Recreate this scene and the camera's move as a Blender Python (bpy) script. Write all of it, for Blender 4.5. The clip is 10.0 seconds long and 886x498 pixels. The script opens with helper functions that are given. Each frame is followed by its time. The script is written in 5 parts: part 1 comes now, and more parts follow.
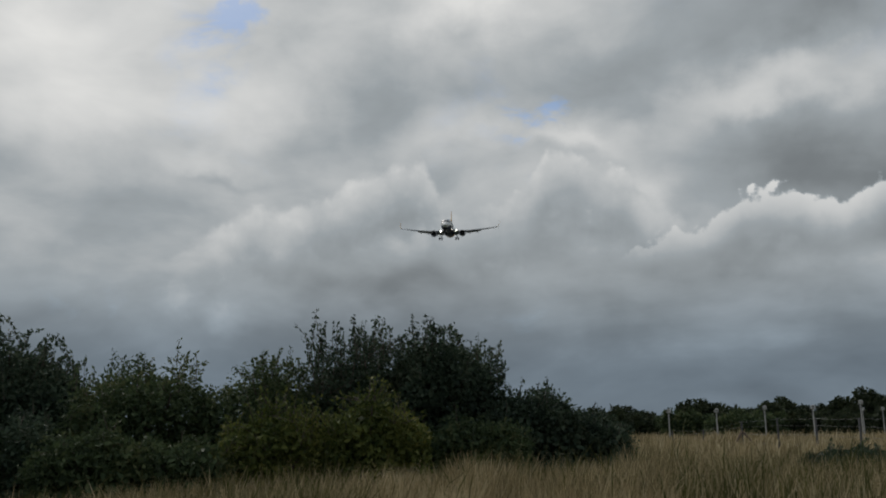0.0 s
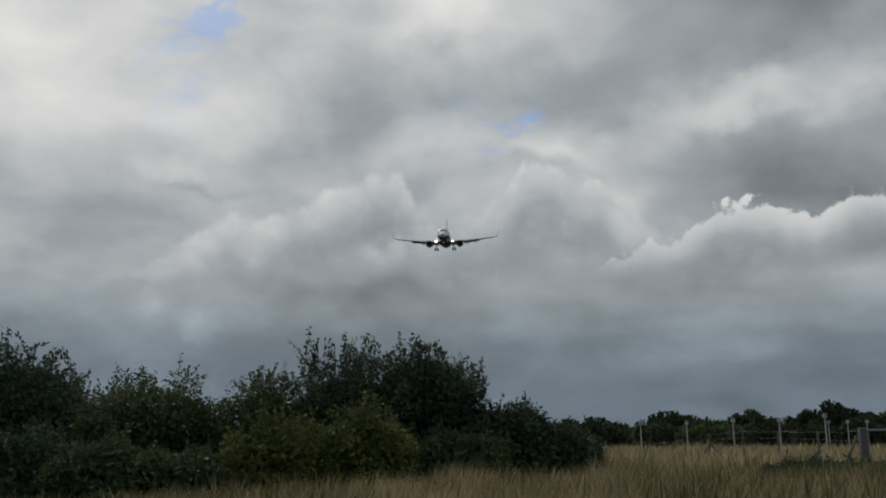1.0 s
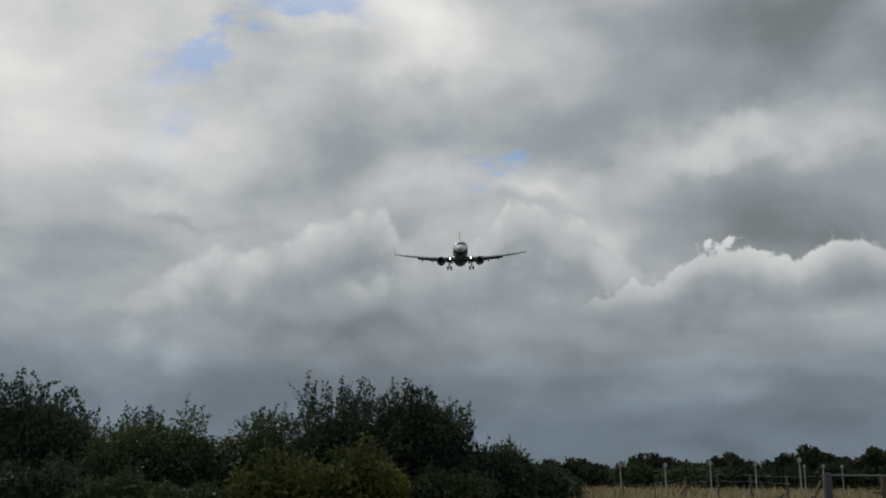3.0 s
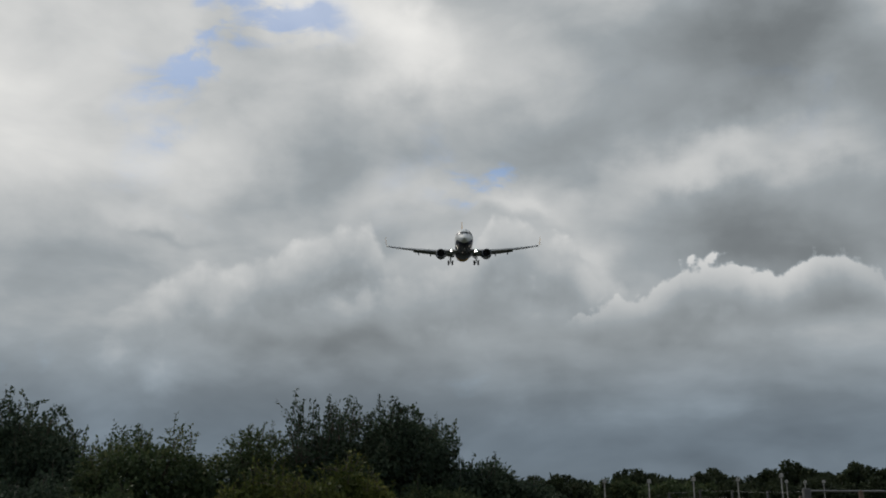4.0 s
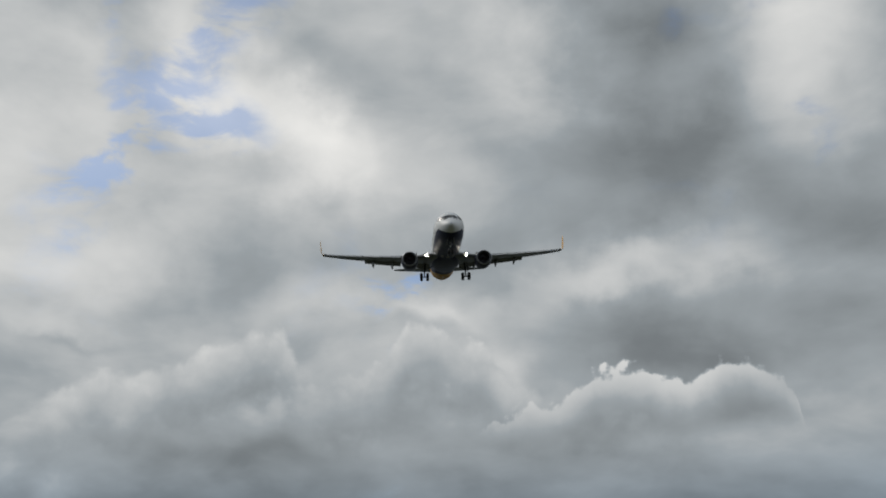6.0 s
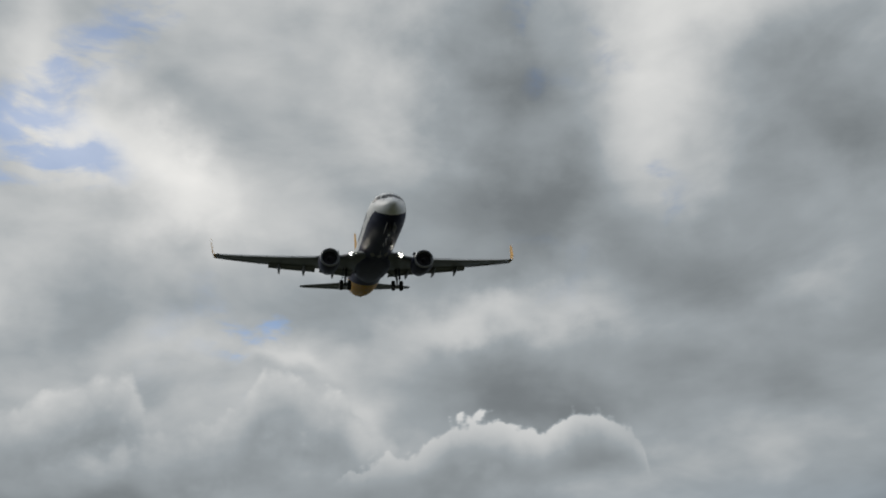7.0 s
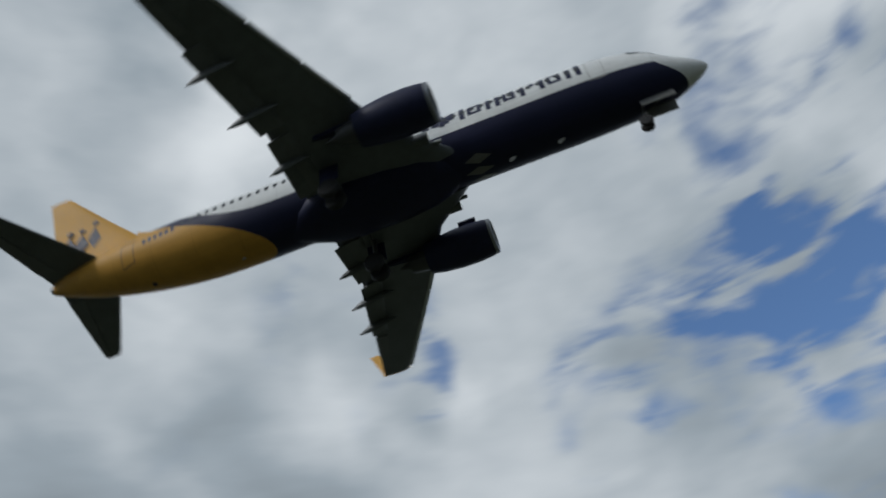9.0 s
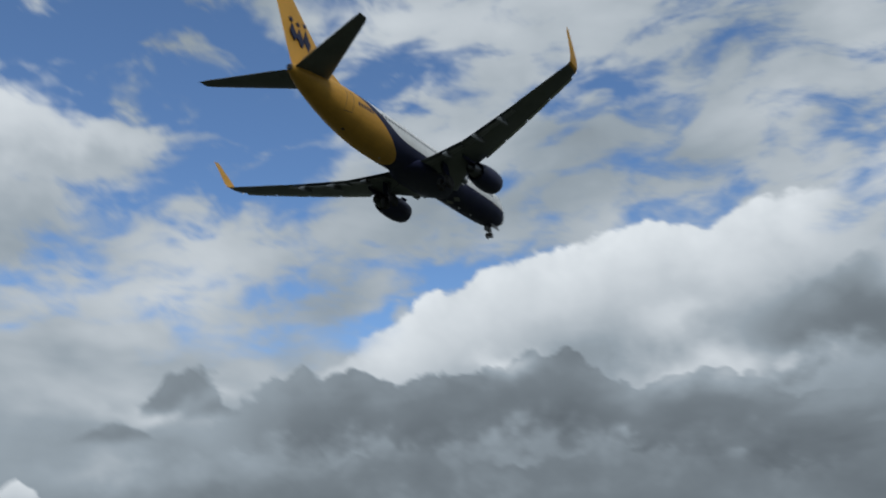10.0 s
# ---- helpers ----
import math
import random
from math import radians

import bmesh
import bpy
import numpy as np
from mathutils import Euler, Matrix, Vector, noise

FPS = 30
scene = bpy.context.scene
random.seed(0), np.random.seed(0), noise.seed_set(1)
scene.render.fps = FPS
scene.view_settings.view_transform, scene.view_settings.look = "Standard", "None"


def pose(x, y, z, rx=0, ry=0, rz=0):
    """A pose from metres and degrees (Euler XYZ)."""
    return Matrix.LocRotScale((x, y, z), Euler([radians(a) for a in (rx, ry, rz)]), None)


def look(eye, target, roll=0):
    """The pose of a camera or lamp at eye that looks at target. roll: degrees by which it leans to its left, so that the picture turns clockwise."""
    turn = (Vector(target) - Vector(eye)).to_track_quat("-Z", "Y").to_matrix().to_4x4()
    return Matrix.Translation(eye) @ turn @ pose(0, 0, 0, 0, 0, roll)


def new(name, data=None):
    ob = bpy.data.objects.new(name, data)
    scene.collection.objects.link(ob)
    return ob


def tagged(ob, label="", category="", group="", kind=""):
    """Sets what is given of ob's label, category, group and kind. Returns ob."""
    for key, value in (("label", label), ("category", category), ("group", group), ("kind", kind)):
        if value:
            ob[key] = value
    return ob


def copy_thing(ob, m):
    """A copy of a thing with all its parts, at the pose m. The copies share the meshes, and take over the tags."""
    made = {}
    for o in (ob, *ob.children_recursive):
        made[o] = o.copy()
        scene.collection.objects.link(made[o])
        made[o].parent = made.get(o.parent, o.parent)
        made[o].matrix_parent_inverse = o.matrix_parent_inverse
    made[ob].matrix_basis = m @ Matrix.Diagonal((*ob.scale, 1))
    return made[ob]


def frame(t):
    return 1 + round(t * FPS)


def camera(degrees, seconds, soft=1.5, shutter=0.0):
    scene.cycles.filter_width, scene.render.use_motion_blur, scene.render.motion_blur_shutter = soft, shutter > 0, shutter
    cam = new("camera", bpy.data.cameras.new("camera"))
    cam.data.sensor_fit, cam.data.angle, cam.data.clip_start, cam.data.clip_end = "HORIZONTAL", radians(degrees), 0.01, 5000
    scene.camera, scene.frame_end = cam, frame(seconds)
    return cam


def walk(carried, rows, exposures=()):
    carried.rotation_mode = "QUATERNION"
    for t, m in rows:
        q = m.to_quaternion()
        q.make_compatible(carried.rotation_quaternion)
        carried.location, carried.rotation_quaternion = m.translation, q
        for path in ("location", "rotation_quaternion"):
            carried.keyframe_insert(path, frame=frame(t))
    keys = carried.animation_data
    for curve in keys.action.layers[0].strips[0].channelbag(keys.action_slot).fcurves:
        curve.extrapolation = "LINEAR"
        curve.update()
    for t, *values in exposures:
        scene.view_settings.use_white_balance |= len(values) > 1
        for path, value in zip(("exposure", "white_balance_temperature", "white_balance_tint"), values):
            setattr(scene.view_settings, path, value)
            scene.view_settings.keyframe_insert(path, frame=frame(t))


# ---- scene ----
# ---------------------------------------------------------------- camera
cam = camera(52.2, 10.0, soft=1.9, shutter=0.3)
PATH = [
    (0.0, pose(0.00, 4.94, 1.65, 101.84, 0.51, 9.59)),
    (0.5, pose(0.00, 4.71, 1.65, 102.10, 0.34, 9.17)),
    (1.0, pose(0.00, 3.24, 1.65, 102.45, 0.23, 7.99)),
    (1.5, pose(0.00, 2.15, 1.65, 102.97, -0.14, 7.63)),
    (2.0, pose(0.00, 1.85, 1.65, 103.74, -0.54, 7.17)),
    (2.5, pose(0.00, 1.59, 1.65, 104.45, -0.67, 7.00)),
    (4.0, pose(0.00, 0.89, 1.65, 105.79, -0.28, 5.81)),
    (4.5, pose(0.00, 0.53, 1.65, 107.25, -0.58, 5.04)),
    (5.0, pose(0.00, 0.02, 1.65, 108.77, -0.55, 3.38)),
    (5.2, pose(0.00, -0.02, 1.65, 109.18, -0.29, 2.54)),
    (6.5, pose(0.00, 0.00, 1.65, 114.44, 2.23, -2.13)),
    (7.0, pose(0.00, 0.00, 1.65, 115.23, 2.84, -8.13)),
    (7.5, pose(0.00, 0.00, 1.65, 117.02, 2.43, -12.02)),
    (8.0, pose(0.00, 0.00, 1.65, 120.84, 2.43, -18.29)),
    (8.2, pose(0.00, 0.00, 1.65, 123.09, 3.07, -23.36)),
    (8.5, pose(0.00, 0.00, 1.65, 126.50, 3.88, -34.14)),
    (8.7, pose(0.00, 0.00, 1.65, 129.44, 4.85, -45.24)),
    (9.0, pose(0.00, 0.00, 1.65, 133.48, 7.54, -70.25)),
    (9.2, pose(0.00, 0.00, 1.65, 132.88, 10.86, -92.53)),
    (9.3, pose(0.00, 0.00, 1.65, 130.48, 12.05, -104.15)),
    (9.5, pose(0.00, 0.00, 1.65, 123.96, 11.14, -124.65)),
    (9.7, pose(0.00, 0.00, 1.65, 117.83, 8.50, -139.21)),
    (10.0, pose(0.00, 0.00, 1.65, 111.10, 4.13, -152.24)),
]
# the automatic white balance cools a little as the blue sky fills the view
walk(cam, PATH, [(0.0, 0.0, 6500, 10), (8.0, 0.0, 6500, 10), (9.0, 0.0, 6000, 8), (9.6, 0.0, 5700, 7), (10.0, 0.0, 5950, 8)])

FLIGHT = [
    (0.0, pose(-46.71, 289.81, 71.11, -6.16, -0.03, 185.74)),
    (0.5, pose(-42.90, 279.10, 70.10, -6.17, 0.05, 185.82)),
    (1.0, pose(-37.22, 268.98, 66.21, -6.39, 0.77, 185.30)),
    (1.5, pose(-32.15, 255.01, 62.67, -6.70, 1.26, 185.22)),
    (2.0, pose(-28.35, 240.59, 61.24, -6.90, 1.80, 185.50)),
    (2.5, pose(-24.57, 224.60, 59.45, -7.08, 1.83, 185.53)),
    (4.0, pose(-13.53, 174.14, 53.82, -7.70, 0.47, 185.31)),
    (4.5, pose(-9.33, 155.37, 51.99, -8.15, 0.78, 184.54)),
    (5.0, pose(-5.01, 136.25, 49.61, -8.80, 1.61, 183.51)),
    (6.5, pose(3.80, 82.60, 43.93, -9.77, 0.98, 182.23)),
    (7.0, pose(7.72, 71.82, 41.24, -7.95, 0.71, 181.93)),
    (7.5, pose(11.36, 56.04, 38.22, -6.02, 0.33, 181.53)),
    (8.0, pose(16.75, 42.21, 37.59, -4.23, -0.12, 180.87)),
    (8.2, pose(20.36, 35.91, 38.32, -3.18, -0.41, 180.67)),
    (8.5, pose(26.79, 26.00, 40.49, -1.32, -0.82, 180.56)),
    (8.7, pose(29.26, 13.60, 39.69, -0.01, -1.01, 180.58)),
    (9.0, pose(31.08, -8.04, 38.09, 1.62, -1.49, 180.24)),
    (9.2, pose(31.71, -23.53, 37.90, 1.96, -1.56, 180.10)),
    (9.3, pose(31.81, -31.14, 37.91, 2.11, -1.67, 180.15)),
    (9.5, pose(31.75, -45.55, 37.84, 2.40, -1.79, 180.15)),
    (9.7, pose(32.16, -60.32, 38.13, 2.69, -1.87, 180.08)),
    (10.0, pose(34.25, -84.33, 39.78, 3.06, -1.99, 179.94)),
]

# ---------------------------------------------------------------- sky and sun
SUN_AZ, SUN_EL = -48.0, 42.0        # degrees clockwise from +y, above the horizon


def heading(az, el):
    a, e = radians(az), radians(el)
    return Vector((math.sin(a) * math.cos(e), math.cos(a) * math.cos(e), math.sin(e)))


class Graph:
    """Short hand for wiring shader nodes."""

    def __init__(self, tree):
        self.tree = tree

    def node(self, kind, **props):
        n = self.tree.nodes.new(kind)
        for k, v in props.items():
            setattr(n, k, v)
        return n

    def put(self, socket, value):
        if isinstance(value, bpy.types.NodeSocket):
            self.tree.links.new(value, socket)
        elif value is not None:
            socket.default_value = value

    def math(self, op, a, b=None, c=None, clamp=False):
        n = self.node("ShaderNodeMath", operation=op, use_clamp=clamp)
        for s, v in zip(n.inputs, (a, b, c)):
            self.put(s, v)
        return n.outputs[0]

    def vec(self, op, a, b=None, scale=None):
        n = self.node("ShaderNodeVectorMath", operation=op)
        self.put(n.inputs[0], a)
        self.put(n.inputs[1], b)
        if scale is not None:
            self.put(n.inputs["Scale"], scale)
        return n.outputs["Value" if op in ("DOT_PRODUCT", "LENGTH") else "Vector"]

    def noise(self, v, scale, detail=6.0, rough=0.5, distortion=0.0, color=False):
        n = self.node("ShaderNodeTexNoise")
        for k, x in (("Vector", v), ("Scale", scale), ("Detail", detail), ("Roughness", rough), ("Distortion", distortion)):
            self.put(n.inputs[k], x)
        return n.outputs["Color" if color else "Fac"]

    def step(self, v, lo, hi, a=0.0, b=1.0):
        n = self.node("ShaderNodeMapRange", interpolation_type="SMOOTHSTEP")
        for s, x in zip(n.inputs, (v, lo, hi, a, b)):
            self.put(s, x)
        return n.outputs[0]

    def mix(self, f, a, b):
        n = self.node("ShaderNodeMix", data_type="RGBA")
        self.put(n.inputs[0], f)
        self.put(n.inputs[6], a)
        self.put(n.inputs[7], b)
        return n.outputs[2]

    def ramp(self, v, stops):
        n = self.node("ShaderNodeValToRGB")
        e = n.color_ramp.elements
        while len(e) < len(stops):
            e.new(0.5)
        for el, (p, c) in zip(e, stops):
            el.position, el.color = p, (*c, 1)
        self.put(n.inputs[0], v)
        return n.outputs[0]


world = bpy.data.worlds.new("cloudy_sky")
scene.world = world
world.use_nodes = True
world.node_tree.nodes.clear()
W = Graph(world.node_tree)
air = W.node("ShaderNodeTexSky", sky_type="NISHITA", sun_disc=False, sun_elevation=radians(SUN_EL), sun_rotation=radians(SUN_AZ), altitude=300.0, dust_density=0.3, ozone_density=4.0)
view = W.node("ShaderNodeTexCoord").outputs["Generated"]
split = W.node("ShaderNodeSeparateXYZ")
W.put(split.inputs[0], view)
up = W.math("MAXIMUM", split.outputs[2], 0.0)
# the cloud layer: a flat sheet far overhead, so clouds flatten towards the horizon
layer = W.vec("SCALE", view, scale=W.math("DIVIDE", 1.0, W.math("ADD", up, 0.34)))
flat = W.vec("MULTIPLY", layer, (1.0, 1.0, 0.0))
churn = W.vec("SUBTRACT", W.noise(view, 4.0, 3.0, 0.5, color=True), (0.5, 0.5, 0.5))
froth = W.vec("SUBTRACT", W.noise(view, 17.0, 5.0, 0.55, color=True), (0.5, 0.5, 0.5))
bent = W.vec("ADD", W.vec("ADD", view, W.vec("SCALE", churn, scale=0.13)), W.vec("SCALE", froth, scale=0.045))
toward_sun = heading(SUN_AZ, 0) * 0.12
body_n = W.noise(flat, 1.25, 5.0, 0.46, 0.25)
lit_n = W.noise(W.vec("ADD", flat, tuple(toward_sun)), 1.25, 5.0, 0.46, 0.25)
relief = W.math("SUBTRACT", body_n, lit_n)
puff_n = W.noise(W.vec("MULTIPLY", view, (1.0, 1.0, 1.9)), 7.0, 5.0, 0.5, 0.3)
hole_n = W.noise(W.vec("ADD", W.vec("MULTIPLY", view, (1.0, 1.0, 1.6)), (7.3, 2.1, 0.0)), 8.0, 7.0, 0.56, 0.3)
streak_n = W.noise(W.vec("ADD", W.vec("MULTIPLY", W.vec("ADD", view, W.vec("SCALE", churn, scale=0.10)), (1.0, 1.0, 2.6)), (1.7, 5.2, 0.0)), 11.0, 7.0, 0.58, 0.3)

glow_sum, hole_sum = 0.0, 0.0


def cloud(az, el, wide, high, tilt, glow, hole=0.0):
    """One pale or shaded fold of cloud, or a blue gap: degrees round the horizon and up, half sizes in degrees."""
    global glow_sum, hole_sum
    c = heading(az, el)
    right = Vector((math.cos(radians(az)), -math.sin(radians(az)), 0))
    top = right.cross(c)
    ct, st = math.cos(radians(tilt)), math.sin(radians(tilt))
    turn = Matrix((right * ct + top * st, top * ct - right * st, c)).transposed().to_euler()
    m = W.node("ShaderNodeMapping", vector_type="TEXTURE")
    W.put(m.inputs["Vector"], bent)
    m.inputs["Location"].default_value = c
    m.inputs["Rotation"].default_value = turn
    m.inputs["Scale"].default_value = (math.sin(radians(wide)), math.sin(radians(high)), 0.5)
    g = W.math("POWER", 0.36788, W.vec("DOT_PRODUCT", m.outputs[0], m.outputs[0]))
    if glow:
        glow_sum = W.math("MULTIPLY_ADD", g, glow, glow_sum)
    if hole:
        hole_sum = W.math("MULTIPLY_ADD", g, hole, hole_sum)


def drift():
    """The next layer of folds is bent a trace further by the one before it."""
    global bent
    pull = W.math("MULTIPLY", W.math("ADD", glow_sum, hole_sum), 0.01)
    bent = W.vec("ADD", bent, W.vec("SCALE", churn, scale=pull))


bumps_a = W.node("ShaderNodeTexVoronoi", feature="SMOOTH_F1")
W.put(bumps_a.inputs["Vector"], W.vec("ADD", view, W.vec("SCALE", froth, scale=0.05)))
W.put(bumps_a.inputs["Scale"], 24.0)
W.put(bumps_a.inputs["Detail"], 2.0)
billow = W.math("MULTIPLY_ADD", W.noise(view, 30.0, 5.0, 0.55), 0.5, W.math("SUBTRACT", 0.55, bumps_a.outputs["Distance"]))
fringe = W.noise(view, 95.0, 4.0, 0.6)
knob = W.math("MULTIPLY_ADD", W.math("SUBTRACT", fringe, 0.5), 0.45, W.math("SUBTRACT", billow, 0.45))
DEG = 57.29578
az_front = W.math("MULTIPLY", W.math("ARCTAN2", split.outputs[0], split.outputs[1]), DEG)
az_rear = W.math("MULTIPLY_ADD", W.math("ARCTAN2", W.math("MULTIPLY", split.outputs[0], -1.0), W.math("MULTIPLY", split.outputs[1], -1.0)), DEG, 180.0)
height = W.math("MULTIPLY", W.math("ARCSINE", split.outputs[2]), DEG)


def bank(crest, deep, top_tone, base_tone, heap, soft, mottle=0.22, flat=0.0):
    """A heaped cloud with a knobbly upper edge, pale on top and shaded towards its base.
    crest: the run of its upper edge, degrees round and up; deep: its depth; heap: height of its knobs; soft: width of its edge; flat: cut level at its foot, over that height."""
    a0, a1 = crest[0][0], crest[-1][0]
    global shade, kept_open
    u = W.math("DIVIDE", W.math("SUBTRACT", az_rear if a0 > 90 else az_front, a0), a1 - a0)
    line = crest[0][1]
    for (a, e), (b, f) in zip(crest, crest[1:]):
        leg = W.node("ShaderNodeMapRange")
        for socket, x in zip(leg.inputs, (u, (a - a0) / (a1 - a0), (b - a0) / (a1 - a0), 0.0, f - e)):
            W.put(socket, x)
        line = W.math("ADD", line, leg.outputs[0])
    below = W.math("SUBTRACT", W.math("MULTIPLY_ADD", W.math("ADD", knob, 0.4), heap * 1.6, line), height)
    m = W.step(below, -soft * 0.5, soft)
    if flat:
        foot = max(crest[0][1], crest[-1][1])
        m = W.math("MULTIPLY", m, W.step(W.math("MULTIPLY_ADD", knob, 0.6, height), foot - flat, foot + 0.5 * flat))
    else:
        m = W.math("MULTIPLY", m, W.step(below, deep * 0.55, deep * 1.25, 1.0, 0.0))
    wave = W.math("MULTIPLY_ADD", W.math("SUBTRACT", puff_n, 0.5), 0.35, u)
    m = W.math("MULTIPLY", m, W.math("MULTIPLY", W.step(wave, -0.03, 0.22), W.step(wave, 0.84, 1.03, 1.0, 0.0)))
    tone = W.math("MULTIPLY_ADD", knob, 0.18, W.step(below, -0.1, deep * 0.9, top_tone, base_tone))
    tone = W.math("MULTIPLY_ADD", W.math("SUBTRACT", puff_n, 0.5), mottle, tone)
    n = W.node("ShaderNodeMix", data_type="FLOAT")
    W.put(n.inputs[0], m)
    W.put(n.inputs[2], shade)
    W.put(n.inputs[3], tone)
    shade = n.outputs[0]
    kept_open = W.math("MULTIPLY", kept_open, W.math("SUBTRACT", 1.0, m))


# ahead: layered overcast, pale on one flank, with a thin blue slit
cloud(-33.7, 25.0, 6.3, 3.8, 10, 0.2)
cloud(-33.6, 19.6, 4.8, 3.5, 10, 0.12)
cloud(-25.2, 18.0, 3.7, 1.2, 15, 0.13)
cloud(-23.7, 16.7, 3.4, 0.5, -1, -0.08)
cloud(-19.9, 22.7, 11.6, 1.2, 13, 0.08)
cloud(-6.7, 28.9, 2.6, 1.5, 4, 0.2)
cloud(1.1, 28.2, 3.1, 1.6, -4, 0.1)
cloud(-16.0, 25.8, 8.6, 1.0, 7, -0.03)
cloud(-0.9, 23.1, 11.5, 1.5, 4, -0.05)
cloud(-12.3, 19.9, 6.0, 0.9, 3, -0.06)
cloud(-1.7, 19.5, 3.5, 1.0, 8, 0, 0.85)
cloud(-7.3, 16.5, 3.2, 1.0, 4, -0.1)
cloud(0.5, 17.7, 2.5, 0.5, -8, 0.12)
cloud(11.1, 21.7, 4.4, 1.1, 8, 0.14)
cloud(12.6, 19.0, 5.7, 1.3, 0, -0.09)
cloud(17.8, 21.2, 2.6, 0.9, -2, 0.08)
cloud(-10.2, 11.2, 9.2, 0.9, 6, -0.1)
cloud(-1.8, 11.4, 4.6, 0.9, 8, -0.09)
cloud(11.1, 11.3, 6.8, 0.7, 6, -0.09)
cloud(-12.9, 6.9, 12.2, 2.1, 0, -0.08)
cloud(15.6, 7.7, 5.2, 2.0, 0, 0.07)
cloud(-25.6, 7.8, 1.6, 0.6, 22, 0.16)
cloud(-22.5, 7.5, 1.2, 0.7, 4, 0.12)
cloud(3.5, 14.4, 1.1, 1.3, -4, 0.15)
cloud(-29.4, 13.5, 5.3, 1.3, 5, -0.04)
cloud(17.9, 25.5, 4.5, 2.3, -10, 0.12)
cloud(6.8, 27.3, 4.1, 1.7, -4, -0.05)
drift()
# above it: a dark heavy middle between pale flanks, a blue gap beside them
cloud(-19.0, 30.5, 2.5, 3.5, -36, 0, 0.44)
cloud(-15.3, 27.8, 2.7, 0.8, -16, 0, 0.42)
cloud(-23.7, 34.6, 1.6, 2.3, 15, -0.03, 0.32)
cloud(-24.0, 26.5, 4.2, 0.6, 10, 0, 0.44)
cloud(-18.9, 35.5, 1.7, 1.7, 9, 0.18)
cloud(-14.9, 31.1, 3.4, 2.1, -16, 0.2)
cloud(-10.0, 27.7, 4.5, 1.6, -21, 0.22)
cloud(-24.0, 30.2, 2.6, 1.6, 10, 0.14)
cloud(-24.1, 23.1, 4.9, 2.6, 10, 0.08)
cloud(-3.3, 36.5, 5.6, 3.8, 0, -0.1)
cloud(7.7, 33.8, 6.7, 3.9, -9, -0.14)
cloud(12.2, 29.2, 7.4, 2.1, -18, -0.15)
cloud(22.7, 25.0, 6.1, 2.2, -21, -0.12)
cloud(14.6, 23.8, 8.7, 1.3, -4, -0.07)
cloud(24.0, 31.2, 3.0, 2.7, -13, 0.13)
cloud(20.6, 35.9, 3.4, 2.0, -13, 0.05)
cloud(31.5, 33.0, 3.2, 2.6, -20, 0.05)
cloud(31.0, 28.8, 3.2, 1.9, -19, 0.05)
cloud(28.6, 21.7, 3.3, 1.5, -14, -0.07)
cloud(9.2, 19.8, 2.6, 0.7, 11, 0.09)
cloud(14.3, 16.2, 6.9, 1.2, -8, -0.09)
cloud(-9.6, 20.2, 8.7, 1.4, 3, -0.05)
cloud(-0.0, 31.0, 6.0, 3.9, -4, -0.06)
drift()
# to the side: grey overcast with paler folds
cloud(29.7, 26.8, 3.8, 1.6, -4, 0.11)
cloud(20.0, 24.4, 3.2, 2.0, -4, 0.13)
cloud(21.0, 19.4, 5.3, 1.6, -16, -0.12)
cloud(14.9, 17.4, 7.4, 1.8, -4, -0.12)
cloud(42.3, 27.8, 2.3, 1.9, -21, 0.18)
cloud(41.1, 23.1, 1.9, 1.6, -14, 0.12)
cloud(29.7, 36.6, 5.1, 1.9, -3, 0.1)
cloud(32.6, 31.5, 6.8, 1.9, -18, -0.08)
cloud(31.9, 19.5, 5.7, 1.2, 3, 0.07)
cloud(27.3, 13.6, 8.4, 1.9, 4, -0.1)
cloud(36.8, 17.3, 3.6, 1.3, 1, -0.07)
cloud(2.3, 18.3, 10.3, 0.9, -3, 0.04)
cloud(15.6, 34.0, 5.3, 6.0, -4, -0.1)
cloud(15.1, 15.3, 7.0, 2.1, -4, -0.1)
cloud(5.9, 28.6, 5.0, 4.6, 0, -0.05)
drift()
# pale fold above
cloud(-4.9, 42.4, 4.9, 3.0, 14, 0.12)
cloud(34.7, 30.1, 5.6, 3.1, -12, -0.09)
drift()
# higher, over the landing path
cloud(7.7, 45.2, 5.1, 2.7, 9, 0.08)
cloud(-3.8, 35.6, 3.3, 3.3, 15, 0.08)
cloud(20.3, 44.5, 3.1, 2.4, 0, -0.13)
cloud(10.9, 37.9, 5.2, 3.8, 8, -0.08)
cloud(32.0, 43.9, 6.3, 2.8, 32, 0.12)
cloud(44.6, 34.4, 8.5, 4.5, -13, -0.1)
cloud(17.6, 25.5, 7.0, 2.0, 0, -0.09)
cloud(2.1, 21.5, 4.3, 1.6, 5, -0.12)
cloud(16.9, 20.3, 4.1, 2.1, 0, 0.08)
cloud(36.0, 23.4, 2.8, 1.4, -8, 0.12)
cloud(42.1, 19.4, 3.4, 1.4, -17, 0, 0.66)
cloud(51.8, 20.7, 1.3, 2.2, 5, 0, 0.6)
cloud(43.1, 16.3, 2.6, 0.9, -9, 0.28)
cloud(49.7, 20.8, 1.6, 1.3, 25, 0.18)
cloud(34.1, 18.3, 3.4, 1.2, -8, 0.06)
drift()
